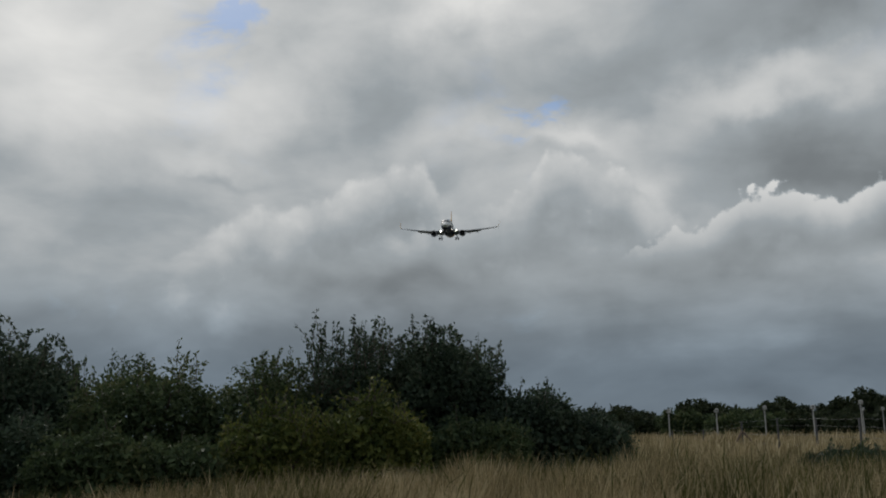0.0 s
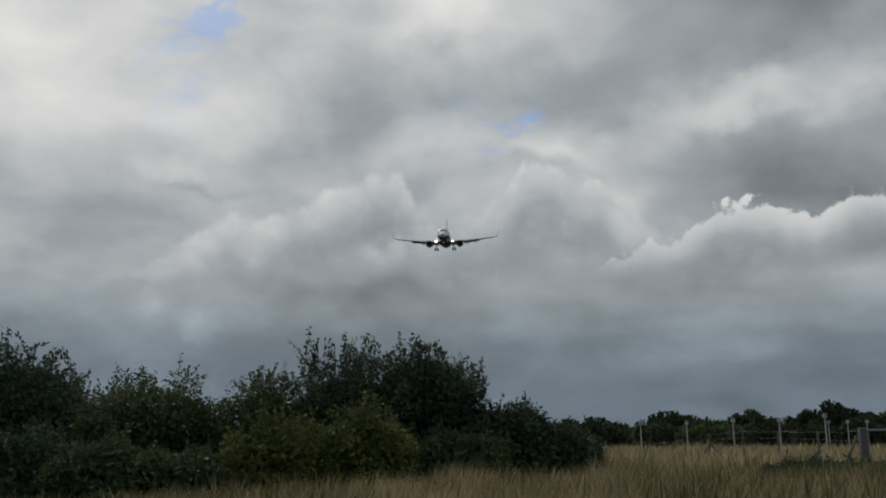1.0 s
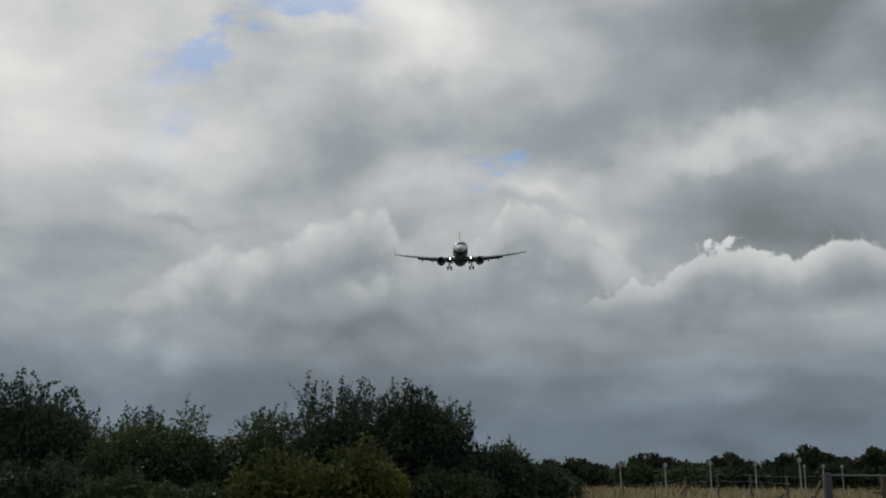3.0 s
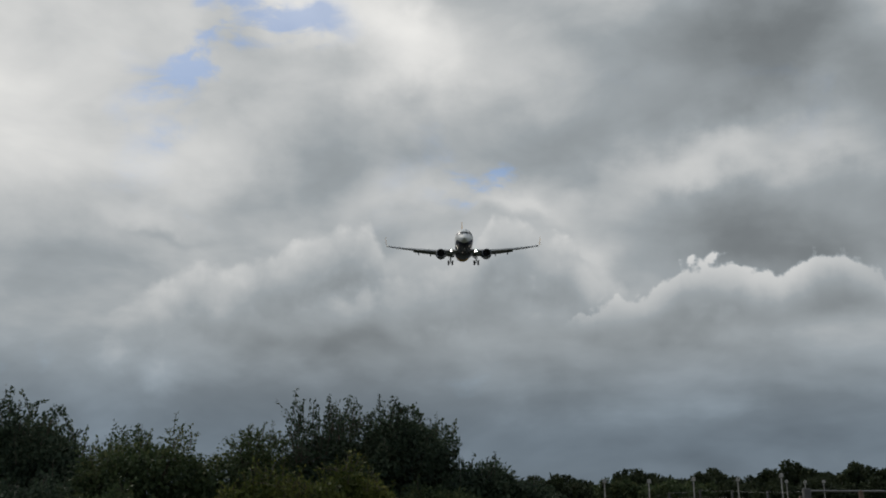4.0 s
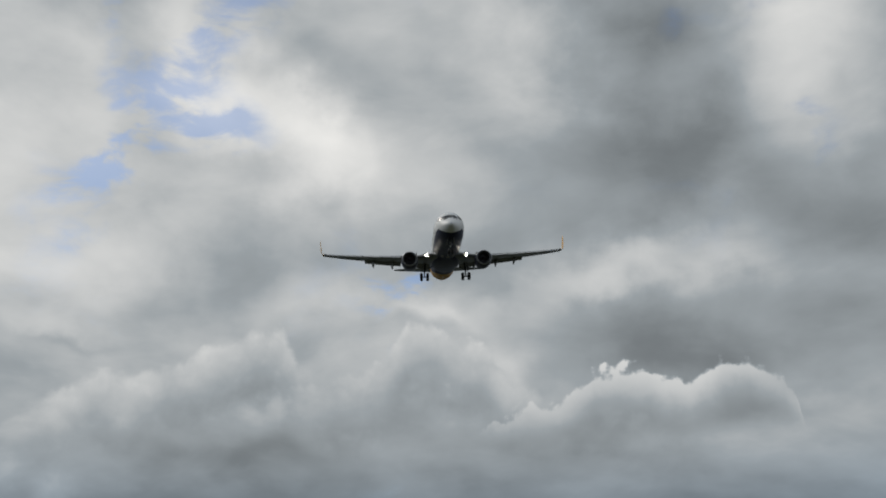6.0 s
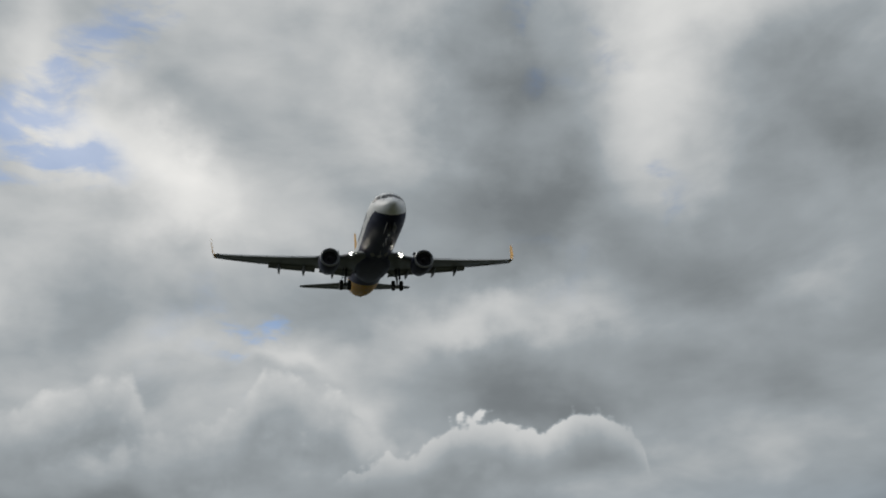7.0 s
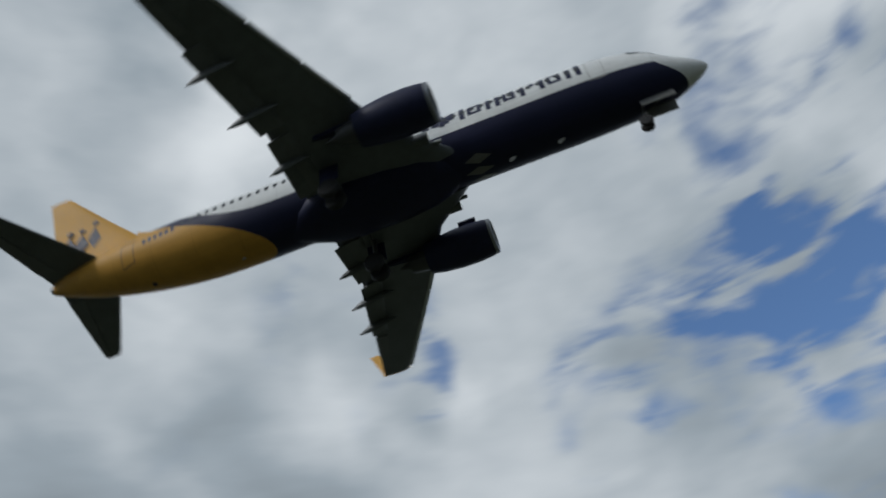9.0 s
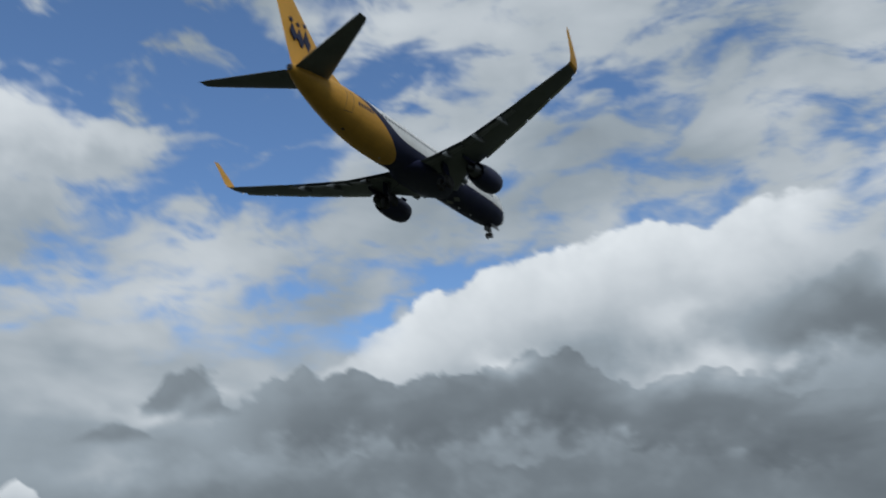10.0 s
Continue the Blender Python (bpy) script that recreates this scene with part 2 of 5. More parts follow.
# a blue strip low at the side, dark bellies over it
cloud(59.0, 22.1, 6.2, 1.3, 4, 0, 0.55)
cloud(52.9, 20.4, 4.0, 1.0, 6, 0, 0.45)
cloud(36.8, 27.2, 10.5, 3.9, -4, -0.14)
cloud(51.5, 30.3, 7.6, 3.1, -13, -0.09)
cloud(6.6, 36.3, 5.2, 4.9, 15, 0.2)
cloud(3.7, 45.0, 4.8, 2.6, 19, 0.1)
cloud(13.2, 46.3, 2.3, 0.7, 19, -0.08, 0.2)
cloud(63.7, 24.6, 1.3, 1.3, -20, 0.2, -0.3)
cloud(15.6, 27.1, 6.4, 2.0, 5, -0.06)
cloud(56.5, 27.5, 8.1, 2.7, -9, -0.1)
cloud(50.1, 24.9, 6.8, 2.1, -8, -0.07)
drift()
# overhead: thinning cloud
cloud(61.0, 52.1, 6.2, 1.7, -13, 0.18)
cloud(25.2, 39.5, 6.8, 4.1, 9, 0.08)
cloud(15.4, 44.4, 1.9, 0.8, 30, 0, 0.42)
cloud(77.4, 47.1, 5.0, 2.0, -29, -0.09)
cloud(67.8, 43.1, 4.2, 2.8, -17, -0.07)
cloud(74.4, 38.6, 1.7, 0.8, -3, 0, 0.4)
cloud(75.4, 34.9, 1.3, 0.8, -4, 0, 0.4)
cloud(63.6, 37.1, 1.8, 0.9, -3, -0.04, 0.26)
cloud(60.3, 23.0, 2.7, 0.7, -12, 0, 0.5)
cloud(71.3, 21.9, 2.6, 0.9, 15, 0, 0.55)
cloud(66.8, 32.8, 4.1, 1.7, -18, 0.16)
cloud(77.2, 33.3, 1.6, 0.9, 10, 0.12)
cloud(54.4, 42.4, 2.9, 2.1, -12, 0.1)
cloud(45.4, 29.3, 7.7, 3.2, -4, -0.08)
cloud(20.6, 31.2, 4.2, 2.6, 10, -0.08)
cloud(42.7, 33.3, 3.5, 2.1, -4, 0.08)
drift()
# to the side and rear: grey bellies
cloud(94.5, 27.4, 9.9, 3.3, -18, -0.15)
cloud(101.5, 34.6, 7.7, 3.7, -4, -0.09, 0.12)
cloud(91.2, 41.0, 5.3, 2.1, -17, -0.06)
cloud(41.8, 53.6, 6.4, 3.9, 19, 0.08)
drift()
# behind: broken white cloud with wide blue between
cloud(79.2, 55.5, 10.0, 4.7, 5, 0.14)
cloud(114.7, 53.3, 6.9, 2.8, -26, 0.17)
cloud(77.3, 43.6, 8.4, 5.1, 0, 0.06)
cloud(123.6, 31.6, 7.4, 2.0, -12, 0, 0.48)
cloud(105.1, 34.0, 6.4, 2.1, -7, 0, 0.41)
cloud(114.1, 34.1, 3.5, 1.6, 23, 0.1, -0.36)
cloud(135.7, 42.0, 4.9, 3.6, 10, 0, 0.33)
cloud(124.8, 47.1, 1.5, 2.7, -11, 0, 0.24)
cloud(92.2, 34.9, 5.3, 1.5, 17, 0, 0.3)
cloud(84.5, 32.9, 2.7, 1.0, 6, 0, 0.22)
cloud(108.3, 25.7, 4.4, 0.8, -18, 0, 0.33)
cloud(89.0, 29.8, 1.7, 1.0, 12, 0, 0.25)
cloud(73.0, 33.9, 2.0, 0.9, 25, -0.06, 0.18)
cloud(114.4, 27.7, 3.8, 1.6, -14, 0.14, -0.36)
cloud(126.1, 36.7, 4.1, 1.8, -2, 0.08, -0.28)
cloud(124.8, 27.0, 3.9, 1.4, -0, 0.13, -0.28)
cloud(118.7, 22.9, 4.9, 1.5, -8, 0.13, -0.36)
drift()
# behind, lower: rows of small clouds
cloud(128.6, 31.7, 12.2, 1.6, -6, 0, 0.45)
cloud(144.2, 28.4, 5.0, 2.8, -16, 0, 0.4)
cloud(153.4, 30.7, 6.2, 1.7, -6, 0, 0.36)
cloud(108.9, 32.4, 2.6, 1.3, 5, 0, 0.28)
cloud(137.9, 24.4, 7.1, 0.9, -8, 0, 0.33)
cloud(152.8, 17.9, 4.4, 1.2, 12, 0, 0.34)
cloud(128.6, 22.8, 2.5, 1.0, -8, 0, 0.2)
cloud(111.0, 20.5, 1.9, 1.0, -5, 0, 0.21)
cloud(138.6, 41.5, 2.8, 2.1, -13, 0, 0.33)
cloud(164.5, 28.9, 3.3, 0.9, -5, 0, 0.28)
cloud(113.1, 36.6, 3.2, 1.3, 20, 0.08, -0.32)
cloud(113.0, 29.3, 4.0, 1.1, -5, 0.11, -0.32)
cloud(127.8, 28.6, 7.7, 1.3, 4, 0.13, -0.4)
cloud(149.6, 36.6, 4.5, 2.2, -17, 0.08, -0.32)
cloud(157.4, 25.8, 6.1, 1.6, 2, 0.1, -0.4)
cloud(123.5, 24.4, 4.5, 2.8, -8, -0.07, -0.4)
cloud(112.8, 24.6, 4.9, 2.6, -5, 0.08, -0.32)
cloud(144.3, 21.8, 4.6, 1.4, -2, 0.08, -0.32)
cloud(125.4, 36.9, 3.1, 1.7, 16, 0.06, -0.16)
drift()
# grey undersides between the rows
cloud(105.9, 35.9, 5.3, 3.7, 5, -0.1, 0.11)
cloud(120.4, 22.7, 6.9, 2.4, -9, -0.13)
cloud(129.5, 37.8, 7.1, 1.4, -12, -0.07)
drift()
# behind, near the horizon: lit gaps and shaded bellies of the heaped bank
cloud(126.5, 33.1, 3.5, 1.9, 10, 0, 0.3)
cloud(149.2, 30.4, 4.6, 1.4, 10, 0, 0.3)
cloud(167.7, 29.0, 3.8, 1.7, -13, 0, 0.36)
cloud(151.9, 17.4, 3.9, 0.9, 8, 0, 0.4)
cloud(130.7, 29.0, 5.9, 1.2, 1, 0.1, -0.32)
cloud(166.4, 33.0, 5.8, 1.6, -13, 0.08, -0.32)
cloud(177.8, 25.8, 4.6, 1.5, -14, 0.07, -0.24)
cloud(135.8, 21.1, 3.4, 1.0, 4, -0.02, 0.17)
cloud(129.1, 23.4, 2.6, 1.3, 5, -0.07, 0.15)
cloud(129.5, 27.4, 5.3, 0.9, 5, -0.11)
cloud(181.3, 28.6, 3.2, 1.0, -21, 0.07, -0.24)
cloud(134.2, 17.3, 10.1, 2.0, 0, 0.02)
cloud(162.8, 25.9, 4.6, 2.1, -8, -0.13)
cloud(135.3, 32.6, 6.7, 2.4, 5, -0.09)
cloud(173.2, 29.7, 5.4, 1.7, -14, -0.07, 0.08)

low = W.step(up, 0.05, 0.23, 1.0, 0.0)
shade = W.math("MULTIPLY_ADD", W.math("SUBTRACT", body_n, 0.5), 0.42, 0.578)
shade = W.math("MULTIPLY_ADD", relief, 0.6, shade)
shade = W.math("MULTIPLY_ADD", W.math("SUBTRACT", puff_n, 0.5), 0.34, shade)
shade = W.math("MULTIPLY_ADD", W.math("SUBTRACT", streak_n, 0.5), -0.08, shade)
shade = W.math("ADD", shade, glow_sum)
shade = W.math("MULTIPLY_ADD", low, -0.36, shade)
kept_open = 1.0

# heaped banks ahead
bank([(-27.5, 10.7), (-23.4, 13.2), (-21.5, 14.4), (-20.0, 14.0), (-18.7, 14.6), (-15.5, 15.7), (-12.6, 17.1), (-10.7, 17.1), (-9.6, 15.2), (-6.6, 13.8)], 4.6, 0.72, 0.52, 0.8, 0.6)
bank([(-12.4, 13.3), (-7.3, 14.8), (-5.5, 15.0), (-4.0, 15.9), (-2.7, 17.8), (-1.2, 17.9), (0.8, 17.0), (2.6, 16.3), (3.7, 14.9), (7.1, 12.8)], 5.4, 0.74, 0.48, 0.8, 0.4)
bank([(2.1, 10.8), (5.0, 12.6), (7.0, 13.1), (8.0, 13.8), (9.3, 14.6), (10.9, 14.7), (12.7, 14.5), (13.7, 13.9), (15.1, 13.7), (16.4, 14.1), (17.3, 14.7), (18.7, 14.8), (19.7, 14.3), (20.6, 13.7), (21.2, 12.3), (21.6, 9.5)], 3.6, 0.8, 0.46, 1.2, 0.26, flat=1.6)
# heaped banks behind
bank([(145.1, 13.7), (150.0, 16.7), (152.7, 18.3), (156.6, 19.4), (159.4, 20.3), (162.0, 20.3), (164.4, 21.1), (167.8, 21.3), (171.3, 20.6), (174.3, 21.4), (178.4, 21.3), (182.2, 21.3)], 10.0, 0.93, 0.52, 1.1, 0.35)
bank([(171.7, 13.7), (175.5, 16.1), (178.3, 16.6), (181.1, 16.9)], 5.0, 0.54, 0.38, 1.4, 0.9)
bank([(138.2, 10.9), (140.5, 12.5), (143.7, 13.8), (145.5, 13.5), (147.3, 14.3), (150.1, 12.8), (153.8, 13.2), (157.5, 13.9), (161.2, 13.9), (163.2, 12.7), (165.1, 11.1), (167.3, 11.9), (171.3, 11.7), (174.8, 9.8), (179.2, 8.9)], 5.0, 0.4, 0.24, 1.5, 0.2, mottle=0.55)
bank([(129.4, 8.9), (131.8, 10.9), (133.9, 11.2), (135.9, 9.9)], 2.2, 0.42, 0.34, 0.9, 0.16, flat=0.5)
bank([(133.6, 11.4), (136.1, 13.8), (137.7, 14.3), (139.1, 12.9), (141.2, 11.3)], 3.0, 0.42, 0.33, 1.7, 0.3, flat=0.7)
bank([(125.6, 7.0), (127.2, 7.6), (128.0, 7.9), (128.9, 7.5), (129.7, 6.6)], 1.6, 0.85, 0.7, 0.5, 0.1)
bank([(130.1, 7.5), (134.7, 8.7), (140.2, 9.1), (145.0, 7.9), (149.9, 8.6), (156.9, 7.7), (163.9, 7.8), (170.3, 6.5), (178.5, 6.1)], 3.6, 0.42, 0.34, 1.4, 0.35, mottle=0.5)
# sunlit and shaded patches on the banks behind
glow_sum = 0.0
cloud(157.3, 15.0, 1.8, 0.6, -3, 0.26)
cloud(166.6, 14.0, 1.6, 2.1, 26, 0.13)
cloud(169.8, 10.7, 3.7, 1.0, -4, 0.22)
cloud(135.5, 11.4, 3.0, 0.5, 5, 0.18)
cloud(146.4, 9.7, 6.9, 1.3, 0, -0.06)
cloud(134.7, 7.7, 6.6, 0.8, 0, 0.1)
cloud(176.6, 13.5, 4.9, 1.6, -10, -0.12)
cloud(174.6, 11.5, 3.0, 0.8, 1, 0.14)
cloud(161.7, 15.0, 2.1, 1.4, -8, -0.08)
cloud(168.5, 15.2, 2.1, 0.7, 12, 0.1)
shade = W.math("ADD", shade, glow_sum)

cloud_tone = W.ramp(shade, [(0.0, (0.100, 0.111, 0.119)), (0.28, (0.186, 0.206, 0.217)), (0.50, (0.323, 0.355, 0.374)),
                            (0.72, (0.592, 0.602, 0.598)), (1.0, (0.880, 0.870, 0.840))])
# the cover breaks up behind; ahead a thin veil lies over the gaps
broken = W.math("MULTIPLY", W.step(split.outputs[1], 0.15, -0.45), W.step(up, 0.20, 0.34))
gaps = W.math("MAXIMUM", W.step(hole_sum, 0.05, 0.5), W.math("MULTIPLY", broken, 0.65))
opening = W.math("ADD", W.math("MULTIPLY_ADD", W.math("SUBTRACT", hole_n, 0.5), 1.45, 0.5), hole_sum)
opening = W.math("MULTIPLY_ADD", W.math("MULTIPLY", W.math("SUBTRACT", streak_n, 0.48), gaps), 4.4, opening)
opening = W.math("MULTIPLY_ADD", broken, 0.30, opening)
opening = W.math("MULTIPLY", W.step(opening, 0.66, 1.40), kept_open)
opening = W.math("MULTIPLY", opening, W.step(split.outputs[1], -0.1, 0.55, 1.0, 0.55))
blue = W.vec("SCALE", air.outputs[0], scale=0.122)
# rain-blue haze low down ahead
rain = W.math("MULTIPLY", W.step(up, 0.05, 0.19, 0.62, 0.0), W.step(split.outputs[1], 0.0, 0.6))
cloud_tone = W.mix(rain, cloud_tone, W.vec("MULTIPLY", cloud_tone, (0.80, 0.99, 1.20)))
tone = W.mix(opening, cloud_tone, blue)
back = W.node("ShaderNodeBackground")
W.put(back.inputs[0], tone)
W.put(back.inputs[1], 1.0)
W.put(W.node("ShaderNodeOutputWorld").inputs[0], back.outputs[0])

sun_data = bpy.data.lights.new("sun", "SUN")
sun_data.energy, sun_data.angle, sun_data.color = 1.2, radians(14), (1.0, 0.95, 0.88)
sun = new("sun", sun_data)
sun.matrix_world = look(heading(SUN_AZ, SUN_EL) * 300, (0, 0, 0))


# ---------------------------------------------------------------- materials
def paint(name, color, rough=0.4, metal=0.0, spread=0.12, grain=3.0, bump=0.0, shine=0.5, far=0.35):
    """A surface of one colour with stains at two sizes."""
    m = bpy.data.materials.new(name)
    m.use_nodes = True
    g = Graph(m.node_tree)
    b = m.node_tree.nodes["Principled BSDF"]
    co = g.node("ShaderNodeTexCoord").outputs["Object"]
    big, small = g.noise(co, far, 4.0, 0.6), g.noise(co, grain, 6.0, 0.6)
    k = g.math("ADD", g.math("MULTIPLY", big, 0.6), g.math("MULTIPLY", small, 0.4))
    k = g.step(k, 0.3, 0.7, 1 - spread, 1 + spread)
    g.put(b.inputs["Base Color"], g.vec("SCALE", color, scale=k))
    g.put(b.inputs["Roughness"], g.step(small, 0.2, 0.8, max(rough - 0.08, 0.02), rough + 0.1))
    b.inputs["Metallic"].default_value = metal
    b.inputs["Specular IOR Level"].default_value = shine
    if bump:
        n = g.node("ShaderNodeBump")
        n.inputs["Strength"].default_value = bump
        g.put(n.inputs["Height"], small)
        g.put(b.inputs["Normal"], n.outputs[0])
    return m


def foliage(name, dark, light, dry, rough=0.55, through_leaf=0.25):
    """Leaves or blades: each one a little different."""
    m = bpy.data.materials.new(name)
    m.use_nodes = True
    g = Graph(m.node_tree)
    b = m.node_tree.nodes["Principled BSDF"]
    r = g.node("ShaderNodeNewGeometry").outputs["Random Per Island"]
    co = g.node("ShaderNodeTexCoord").outputs["Object"]
    patch = g.noise(co, 0.7, 4.0, 0.6)
    v = g.math("ADD", g.math("MULTIPLY", r, 0.55), g.math("MULTIPLY", g.step(patch, 0.3, 0.7), 0.45))
    col = g.ramp(v, [(0.1, dark), (0.6, light), (0.97, dry)])
    g.put(b.inputs["Base Color"], col)
    b.inputs["Roughness"].default_value = rough
    b.inputs["Specular IOR Level"].default_value = 0.1
    t = g.node("ShaderNodeBsdfTranslucent")
    g.put(t.inputs[0], col)
    mix = g.node("ShaderNodeMixShader")
    mix.inputs[0].default_value = through_leaf
    g.put(mix.inputs[1], b.outputs[0])
    g.put(mix.inputs[2], t.outputs[0])
    g.put(m.node_tree.nodes["Material Output"].inputs[0], mix.outputs[0])
    return m


def livery():
    """Fuselage paint: white above, navy below with a swoosh to the tail, golden rear."""
    m = bpy.data.materials.new("fuselage_paint")
    m.use_nodes = True
    g = Graph(m.node_tree)
    b = m.node_tree.nodes["Principled BSDF"]
    co = g.node("ShaderNodeTexCoord").outputs["Object"]
    s = g.node("ShaderNodeSeparateXYZ")
    g.put(s.inputs[0], co)
    y, z = s.outputs[1], s.outputs[2]
    rise = g.math("MULTIPLY", g.math("POWER", g.step(y, -32.5, -22.5, 1.0, 0.0), 1.5), 3.0)
    edge = g.math("ADD", -0.62, rise)
    navy = g.step(g.math("SUBTRACT", edge, z), -0.015, 0.015)
    front = g.step(g.math("SUBTRACT", g.step(z, -1.7, -0.55, -1.1, -2.5), y), -0.02, 0.03)
    navy = g.math("MULTIPLY", navy, front)
    gold = g.step(g.math("SUBTRACT", g.math("MULTIPLY_ADD", z, -2.1, -28.2), y), -0.015, 0.015)
    grime = g.noise(co, 0.8, 6.0, 0.6)
    streak = g.noise(g.vec("MULTIPLY", co, (6.0, 0.25, 6.0)), 1.5, 5.0, 0.6)
    k = g.step(g.math("ADD", g.math("MULTIPLY", grime, 0.5), g.math("MULTIPLY", streak, 0.5)), 0.3, 0.7, 0.86, 1.06)
    seam = g.math("PINGPONG", y, 1.27)
    k = g.math("MULTIPLY", k, g.step(seam, 0.0, 0.03, 0.84, 1.0))
    col = g.mix(navy, (0.82, 0.83, 0.82, 1), (0.020, 0.023, 0.060, 1))
    col = g.mix(gold, col, (0.61, 0.325, 0.055, 1))
    g.put(b.inputs["Base Color"], g.vec("SCALE", col, scale=k))
    g.put(b.inputs["Roughness"], g.step(grime, 0.3, 0.7, 0.45, 0.60))
    b.inputs["Specular IOR Level"].default_value = 0.18
    return m


def lamp_glow(name, strength):
    m = bpy.data.materials.new(name)
    m.use_nodes = True
    b = m.node_tree.nodes["Principled BSDF"]
    b.inputs["Emission Color"].default_value = (1.0, 0.93, 0.80, 1)
    b.inputs["Emission Strength"].default_value = strength
    return m


FUSELAGE = livery()
NAVY = paint("navy_paint", (0.020, 0.023, 0.060), 0.48, spread=0.2, shine=0.2)
GOLD = paint("golden_paint", (0.61, 0.325, 0.055), 0.55, spread=0.08, shine=0.2)
WING = paint("wing_grey_paint", (0.11, 0.122, 0.13), 0.42, spread=0.2, grain=2.0)
SLAT = paint("bare_slat_metal", (0.55, 0.56, 0.57), 0.35, metal=0.9)
FLAP = paint("flap_grey_paint", (0.13, 0.14, 0.145), 0.45, spread=0.2)
LIP = paint("inlet_lip_metal", (0.30, 0.31, 0.32), 0.5, metal=0.7)
DARK = paint("dark_metal", (0.035, 0.035, 0.04), 0.5, metal=0.4)
STEEL = paint("gear_grey_paint", (0.07, 0.073, 0.078), 0.4, metal=0.3)
TYRE = paint("tyre_rubber", (0.018, 0.018, 0.019), 0.8)
PANE = paint("cabin_glass", (0.02, 0.024, 0.03), 0.32, shine=0.25)
FADED = paint("faded_marking_paint", (0.17, 0.17, 0.165), 0.5)
PALE = paint("pale_marking_paint", (0.42, 0.42, 0.40), 0.4)
LANDING = lamp_glow("landing_light_glow", 90.0)
LANDING_SMALL = lamp_glow("turnoff_light_glow", 5.0)
NAV_RED = lamp_glow("white_strobe_glow", 0.4)
LEAF_DARK = foliage("dark_hedge_leaf", (0.028, 0.042, 0.030), (0.061, 0.090, 0.055), (0.120, 0.138, 0.088))
LEAF_MID = foliage("hedge_leaf", (0.034, 0.052, 0.028), (0.078, 0.110, 0.048), (0.150, 0.156, 0.072))
LEAF_GOLD = foliage("yellowing_leaf", (0.045, 0.066, 0.020), (0.125, 0.145, 0.038), (0.27, 0.25, 0.075))
LEAF_FAR = foliage("far_tree_leaf", (0.022, 0.032, 0.020), (0.048, 0.064, 0.032), (0.080, 0.092, 0.048))
BARK = paint("twig_bark", (0.085, 0.065, 0.050), 0.85, spread=0.3, grain=30.0)
STRAW = foliage("dry_grass_blade", (0.12, 0.10, 0.048), (0.36, 0.29, 0.16), (0.64, 0.54, 0.35), 0.6, 0.3)
GREEN = foliage("green_grass_blade", (0.035, 0.045, 0.016), (0.085, 0.090, 0.030), (0.20, 0.17, 0.07), 0.6, 0.3)
POST = paint("weathered_concrete", (0.085, 0.085, 0.085), 0.85, spread=0.3, grain=14.0, bump=0.3)
WOOD = paint("weathered_wood", (0.12, 0.085, 0.060), 0.8, spread=0.3, grain=12.0, bump=0.3)
WIRE = paint("galvanised_wire", (0.20, 0.20, 0.20), 0.5, metal=0.7)
MAST = paint("pale_mast_paint", (0.36, 0.355, 0.33), 0.5, spread=0.2)
HEADS = paint("lamp_head_grey", (0.55, 0.55, 0.53), 0.35, spread=0.1)


def earth():
    m = bpy.data.materials.new("rough_meadow_soil")
    m.use_nodes = True
    g = Graph(m.node_tree)
    b = m.node_tree.nodes["Principled BSDF"]
    co = g.node("ShaderNodeTexCoord").outputs["Object"]
    big, small = g.noise(co, 0.12, 6.0, 0.6), g.noise(co, 3.0, 8.0, 0.65)
    v = g.math("ADD", g.math("MULTIPLY", big, 0.6), g.math("MULTIPLY", small, 0.4))
    g.put(b.inputs["Base Color"], g.ramp(v, [(0.3, (0.018, 0.026, 0.012)), (0.5, (0.036, 0.043, 0.022)), (0.7, (0.068, 0.068, 0.038))]))
    b.inputs["Roughness"].default_value = 0.95
    n = g.node("ShaderNodeBump")
    n.inputs["Strength"].default_value = 0.6
    g.put(n.inputs["Height"], small)
    g.put(b.inputs["Normal"], n.outputs[0])
    return m


EARTH = earth()


# ---------------------------------------------------------------- mesh helpers
def mesh_of(name, verts, faces, material, smooth=False):
    me = bpy.data.meshes.new(name)
    me.from_pydata(verts, [], faces)
    me.materials.append(material)
    if smooth:
        me.polygons.foreach_set("use_smooth", [True] * len(me.polygons))
    me.update()
    return me


def part(name, bm, material, parent, label="", smooth=True):
    """Links a bmesh as one mesh object under a thing or under a part."""
    me = bpy.data.meshes.new(name)
    bmesh.ops.recalc_face_normals(bm, faces=bm.faces)
    bm.to_mesh(me)
    bm.free()
    me.materials.append(material)
    if smooth:
        me.polygons.foreach_set("use_smooth", [True] * len(me.polygons))
        me.set_sharp_from_angle(angle=radians(38))
    ob = new(name, me)
    ob.parent = parent
    return tagged(ob, label)


def rings(bm, loops, close=True, caps=(True, True)):
    """Skins a row of closed loops of equal count."""
    vs = [[bm.verts.new(p) for p in lp] for lp in loops]
    n = len(vs[0])
    for a, b in zip(vs, vs[1:]):
        for i in range(n if close else n - 1):
            bm.faces.new((a[i], a[(i + 1) % n], b[(i + 1) % n], b[i]))
    if caps[0]:
        bm.faces.new(vs[0][::-1])
    if caps[1]:
        bm.faces.new(vs[-1])
    return vs


def tube(bm, a, b, r0, r1, n=8):
    """A tapered rod from a to b."""
    a, b = Vector(a), Vector(b)
    q = (b - a).to_track_quat("Z", "Y").to_matrix()
    ring = lambda c, r: [c + q @ Vector((r * math.cos(6.28319 * i / n), r * math.sin(6.28319 * i / n), 0)) for i in range(n)]
    rings(bm, [ring(a, r0), ring(b, r1)])


